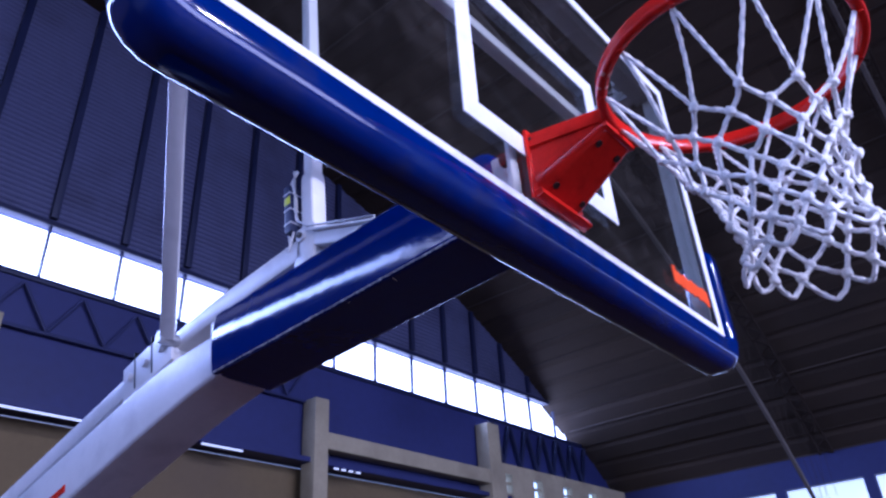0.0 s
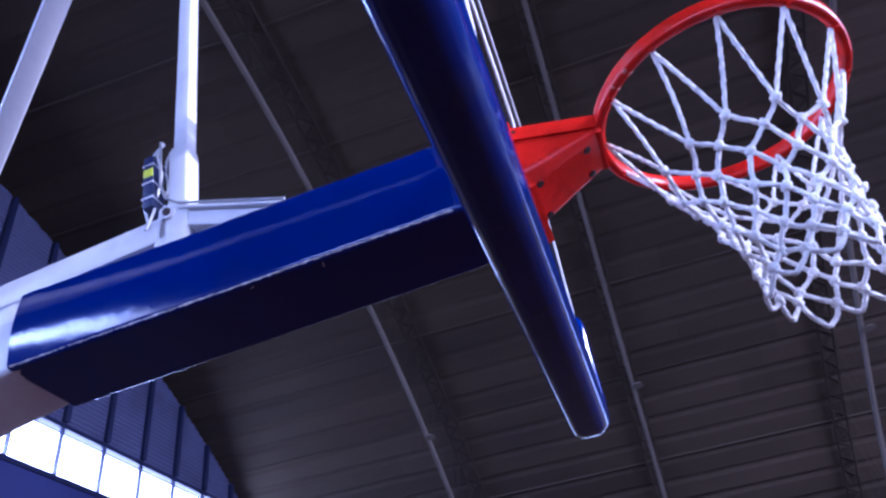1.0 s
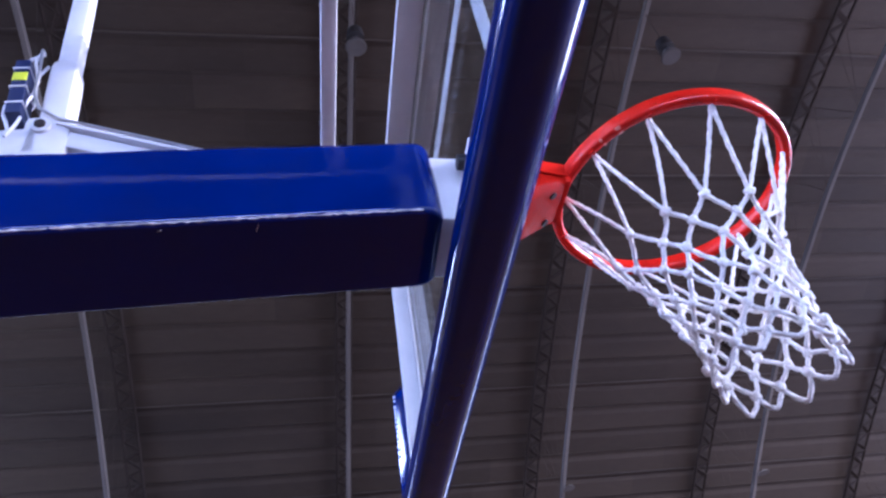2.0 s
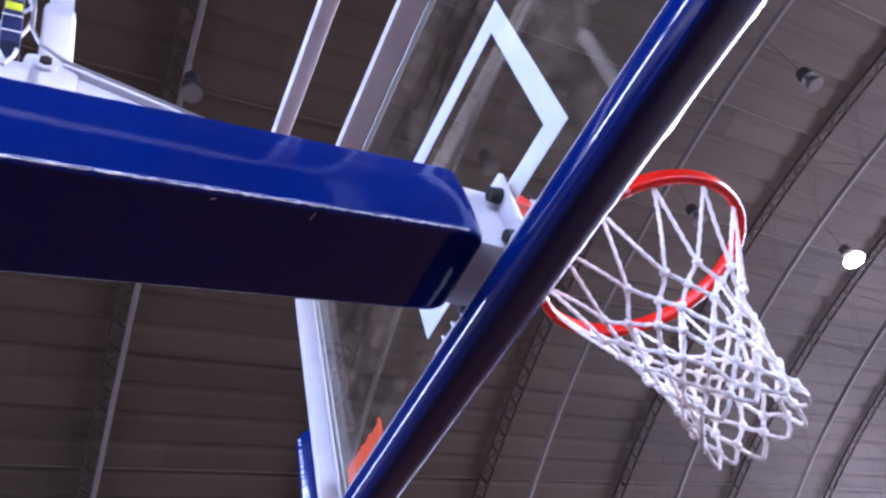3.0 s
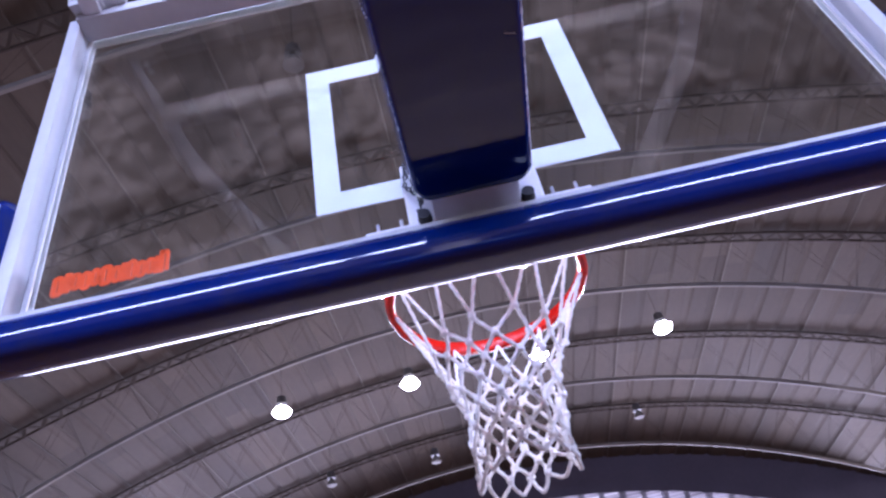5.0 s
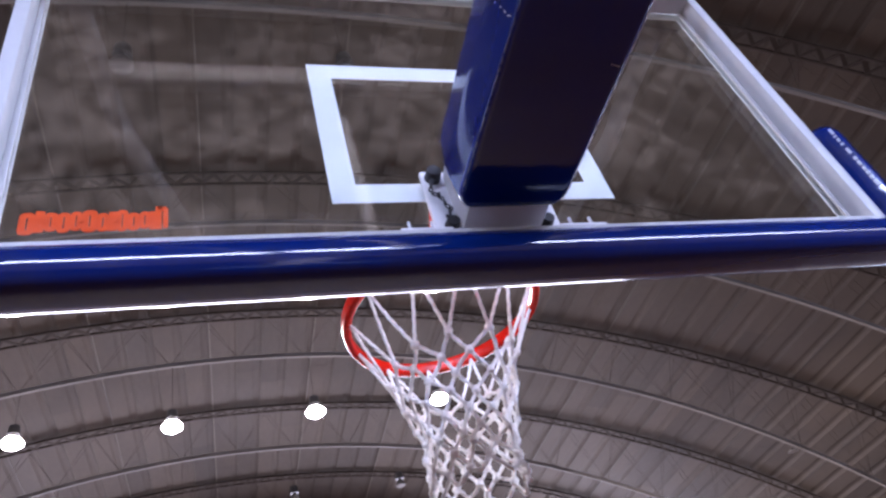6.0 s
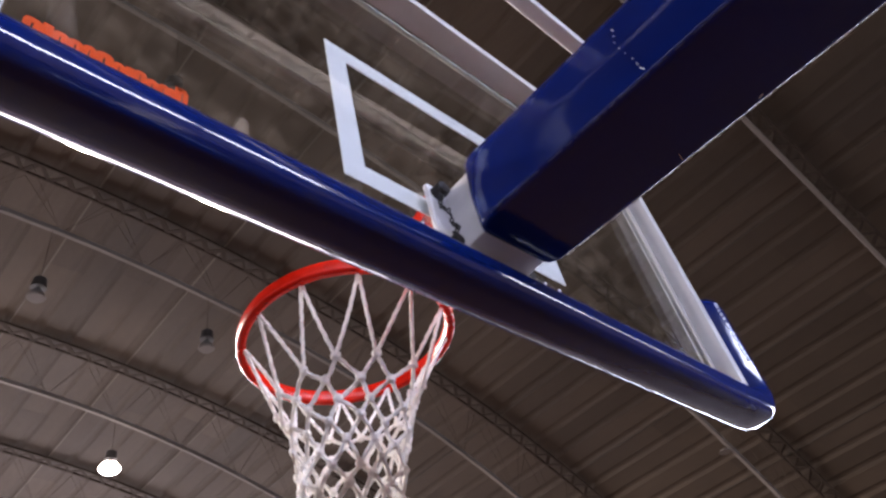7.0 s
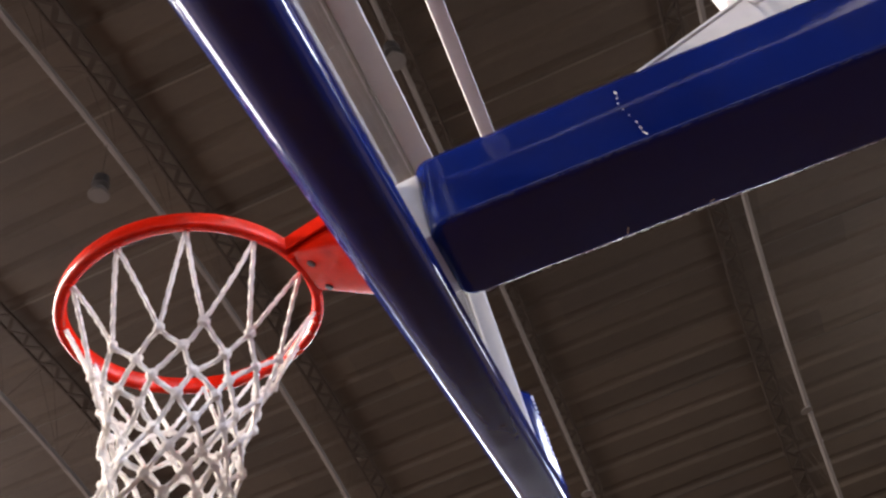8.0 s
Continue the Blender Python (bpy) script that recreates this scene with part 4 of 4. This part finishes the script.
ring_ob = thing("basket_ring", (RX, RY, RZ), "red enamelled basketball ring bolted to the glass backboard", "basketball ring")
b = bmesh.new()
pts = [(RR * math.sin(a), -RR * math.cos(a), hoop_bend(a)) for a in (2 * math.pi * k / 72 for k in range(72))]
sweep(b, pts, round_rect(0.021, 0.034, 0.008, 3), closed=True)
rim = part("rim", b, M_RED, ring_ob, "red enamelled steel hoop")
rim.rotation_euler.y = -SAG
for a0, a1 in ((34, 39), (41, 50)):
    b = bmesh.new()
    pts = [((RR - 0.0006) * math.sin(radians(a0 + (a1 - a0) * k / 5)), -(RR - 0.0006) * math.cos(radians(a0 + (a1 - a0) * k / 5)), -0.006) for k in range(6)]
    sweep(b, pts, lambda i: round_rect(0.0212 - 0.006 * abs(i - 2.5) / 2.5, 0.0235 - 0.010 * abs(i - 2.5) / 2.5, 0.005, 3))
    part("worn_patch", b, M_WORN, rim, "rubbed pale patch of enamel")
for k in range(12):
    a = radians(30 * k)
    b = bmesh.new()
    cyl(b, (RR * math.sin(a), -RR * math.cos(a), -0.020 + hoop_bend(a)), (RR * math.sin(a), -RR * math.cos(a), -0.012 + hoop_bend(a)), 0.005, 8)
    part("net_lug", b, M_RED, rim)


def place(x, y, z):
    return (x - RX, y - RY, z - RZ)


def plate_from(corners, t, bm):
    """A plate through four corners, thickened by t along its normal."""
    c = [Vector(place(*p)) for p in corners]
    nrm = (c[1] - c[0]).cross(c[3] - c[0]).normalized() * t
    lo = [bm.verts.new(p) for p in c]
    hi = [bm.verts.new(p + nrm) for p in c]
    bm.faces.new(lo[::-1])
    bm.faces.new(hi)
    for i in range(4):
        bm.faces.new((lo[i], lo[(i + 1) % 4], hi[(i + 1) % 4], hi[i]))


b = bmesh.new()
box(b, place(0, 0.007, 2.979), (0.196, 0.008, 0.172), bevel=0.003)
part("back_plate", b, M_RED, ring_ob, "red back plate on the glass")
b = bmesh.new()
plate_from([(-0.092, 0.011, 3.052), (0.092, 0.011, 3.052), (0.062, 0.172, 3.047), (-0.062, 0.172, 3.047)], -0.006, b)
for s in (-1, 1):
    plate_from([(s * 0.092, 0.011, 3.052), (s * 0.062, 0.172, 3.047), (s * 0.062, 0.172, 3.016), (s * 0.092, 0.011, 3.020)], 0.004, b)
bmesh.ops.recalc_face_normals(b, faces=b.faces)
part("top_plate", b, M_RED, ring_ob, "red folded top plate", smooth=False)


def housing_profile(i):
    k = i / 8
    w, lo, hi, r = 0.172 - 0.060 * k, 2.916 + 0.090 * k, 3.050 - 0.006 * k, 0.034 - 0.020 * k
    z0 = HOUSING[i][2] + RZ
    prof = [(w / 2, hi - z0), (-w / 2, hi - z0)]
    for q in range(7):
        a = radians(180 + 15 * q)
        prof.append((-w / 2 + r + r * math.cos(a), lo + r + r * math.sin(a) - z0))
    for q in range(7):
        a = radians(270 + 15 * q)
        prof.append((w / 2 - r + r * math.cos(a), lo + r + r * math.sin(a) - z0))
    return prof


HOUSING = [place(0, 0.010 + 0.158 * i / 8, 3.0) for i in range(9)]
b = bmesh.new()
sweep(b, HOUSING, housing_profile)
part("housing", b, M_RED, ring_ob, "red wedge-shaped spring housing")
b = bmesh.new()
box(b, place(0, 0.019, 2.903), (0.188, 0.020, 0.018), pose(0, 0, 0, 18, 0, 0), 0.003)
part("lower_lip", b, M_RED, ring_ob, "red folded lower lip")
b = bmesh.new()
box(b, place(0.003, 0.168, 3.024), (0.115, 0.012, 0.042), bevel=0.003)
part("ring_flange", b, M_RED, ring_ob)
for x, y, z in ((-0.050, 0.036, 2.932), (0.050, 0.036, 2.932), (-0.036, 0.138, 2.990), (0.036, 0.138, 2.990)):
    b = bmesh.new()
    n = Vector((0, 0.090, -0.158)).normalized()
    p = Vector(place(x, y, z))
    cyl(b, p - n * 0.004, p + n * 0.004, 0.0078, 10)
    part("bolt", b, M_DARKBOLT, ring_ob, "dark bolt head")
for x in (-0.086, 0.086):
    for z in (3.040,):
        b = bmesh.new()
        cyl(b, place(x, 0.010, z), place(x, 0.018, z), 0.007, 6)
        part("bolt", b, M_DARKBOLT, ring_ob, "dark bolt head")

# ---- net ----
net = thing("basket_net", (RX, RY, RZ - 0.02), "white knotted cord net hanging from the ring", "basketball net")
# rows of knots: radius, height, drift to the front, share of the hoop's tilt, narrowing across the board
ROWS = [(0.2235, 3.016, 0.0, 1.0, 1.0), (0.152, 2.872, 0.006, 1.3, 1.0), (0.136, 2.837, 0.012, 1.2, 0.99), (0.123, 2.801, 0.018, 1.0, 0.98), (0.114, 2.765, 0.024, 0.8, 0.97),
        (0.108, 2.729, 0.030, 0.6, 0.95), (0.104, 2.693, 0.036, 0.4, 0.94), (0.103, 2.659, 0.041, 0.2, 0.93), (0.104, 2.628, 0.045, 0.1, 0.93)]
rn = random.Random(11)
knots = []
for r, (rad, z, dy, tilt, thin) in enumerate(ROWS):
    row = []
    loose = 0 if r == 0 else 0.5 + 0.09 * r
    for k in range(12):
        a = radians(30 * k - 1.1 + (15 if r % 2 else 0)) + rn.uniform(-0.075, 0.075) * loose
        rr_ = rad + rn.uniform(-0.009, 0.009) * loose
        x = rr_ * thin * math.sin(a) - (0.006 if r else 0)
        row.append(Vector((x, dy - rr_ * math.cos(a), z - RZ + 0.02 + SAG * tilt * x + min(1.0, tilt) * hoop_bend(a) + rn.uniform(-0.009, 0.009) * loose)))
    knots.append(row)


def rope(bm, pts, r, out, phase):
    """A three-strand twisted cord along pts."""
    fat = [1 + 0.14 * noise.noise(Vector((0.7 * q, phase, 3.0))) for q in range(len(pts))]
    sweep(bm, pts, lambda i: [(fat[i] * r * (1 + 0.22 * math.cos(3 * t - 1.25 * i + phase)) * math.cos(t), fat[i] * r * (1 + 0.22 * math.cos(3 * t - 1.25 * i + phase)) * math.sin(t)) for t in (2 * math.pi * q / 9 for q in range(9))], up=out)


def cord(a, b_, r, sag):
    bm = bmesh.new()
    n = max(8, int((b_ - a).length / 0.005))
    mid = (a + b_) / 2
    out = Vector((mid.x, mid.y, 0)).normalized()
    drift = Vector((rn.uniform(-0.003, 0.003), rn.uniform(-0.003, 0.003), 0))
    pts = [a.lerp(b_, i / (n - 1)) + (out * sag + drift + Vector((0, 0, -abs(sag) * 0.5))) * math.sin(math.pi * i / (n - 1)) for i in range(n)]
    rope(bm, pts, r, out, rn.uniform(0, 6))
    return bm


for r in range(len(ROWS) - 1):
    for k in range(12):
        a = knots[r][k]
        for b_ in ((knots[r + 1][k], knots[r + 1][(k - 1) % 12]) if r % 2 == 0 else (knots[r + 1][k], knots[r + 1][(k + 1) % 12])):
            part("cord", cord(a, b_, 0.0037 if r == 0 else 0.0040, rn.uniform(-0.004, 0.002)), M_CORD, net)
# the hem: a slack loop from each knot of the last row to the next
last = knots[-1]
for k in range(12):
    a, b_ = last[k], last[(k + 1) % 12]
    mid = (a + b_) / 2
    out = Vector((mid.x, mid.y, 0)).normalized()
    drop = rn.uniform(0.024, 0.042)
    pts = []
    for i in range(19):
        t = i / 18
        w = 0.5 - 0.5 * math.cos(math.pi * t)
        pts.append(a.lerp(b_, 0.72 * w + 0.14 + 0.14 * (2 * t - 1) * abs(2 * t - 1)) + Vector((0, 0, -drop * (1 - (abs(2 * t - 1) ** 2 + 0.02) ** 0.55 + 0.11))) + out * 0.012 * math.sin(math.pi * t))
    bm = bmesh.new()
    rope(bm, pts, 0.0041, out, rn.uniform(0, 6))
    part("cord", bm, M_CORD, net)
for r in range(1, len(ROWS)):
    for k in range(12):
        bm = bmesh.new()
        bmesh.ops.create_icosphere(bm, subdivisions=3, radius=0.0083)
        for v in bm.verts:
            v.co *= 1 + 0.30 * noise.noise(v.co * 190 + Vector((r * 3.1, k * 2.7, 0)))
        bmesh.ops.transform(bm, matrix=Matrix.Translation(knots[r][k]) @ pose(0, 0, 0, 0, 0, 30 * k + rn.uniform(-30, 30)) @ Matrix.Diagonal((1.15, 0.9, 1.2, 1)), verts=bm.verts)
        part("knot", bm, M_CORD, net)
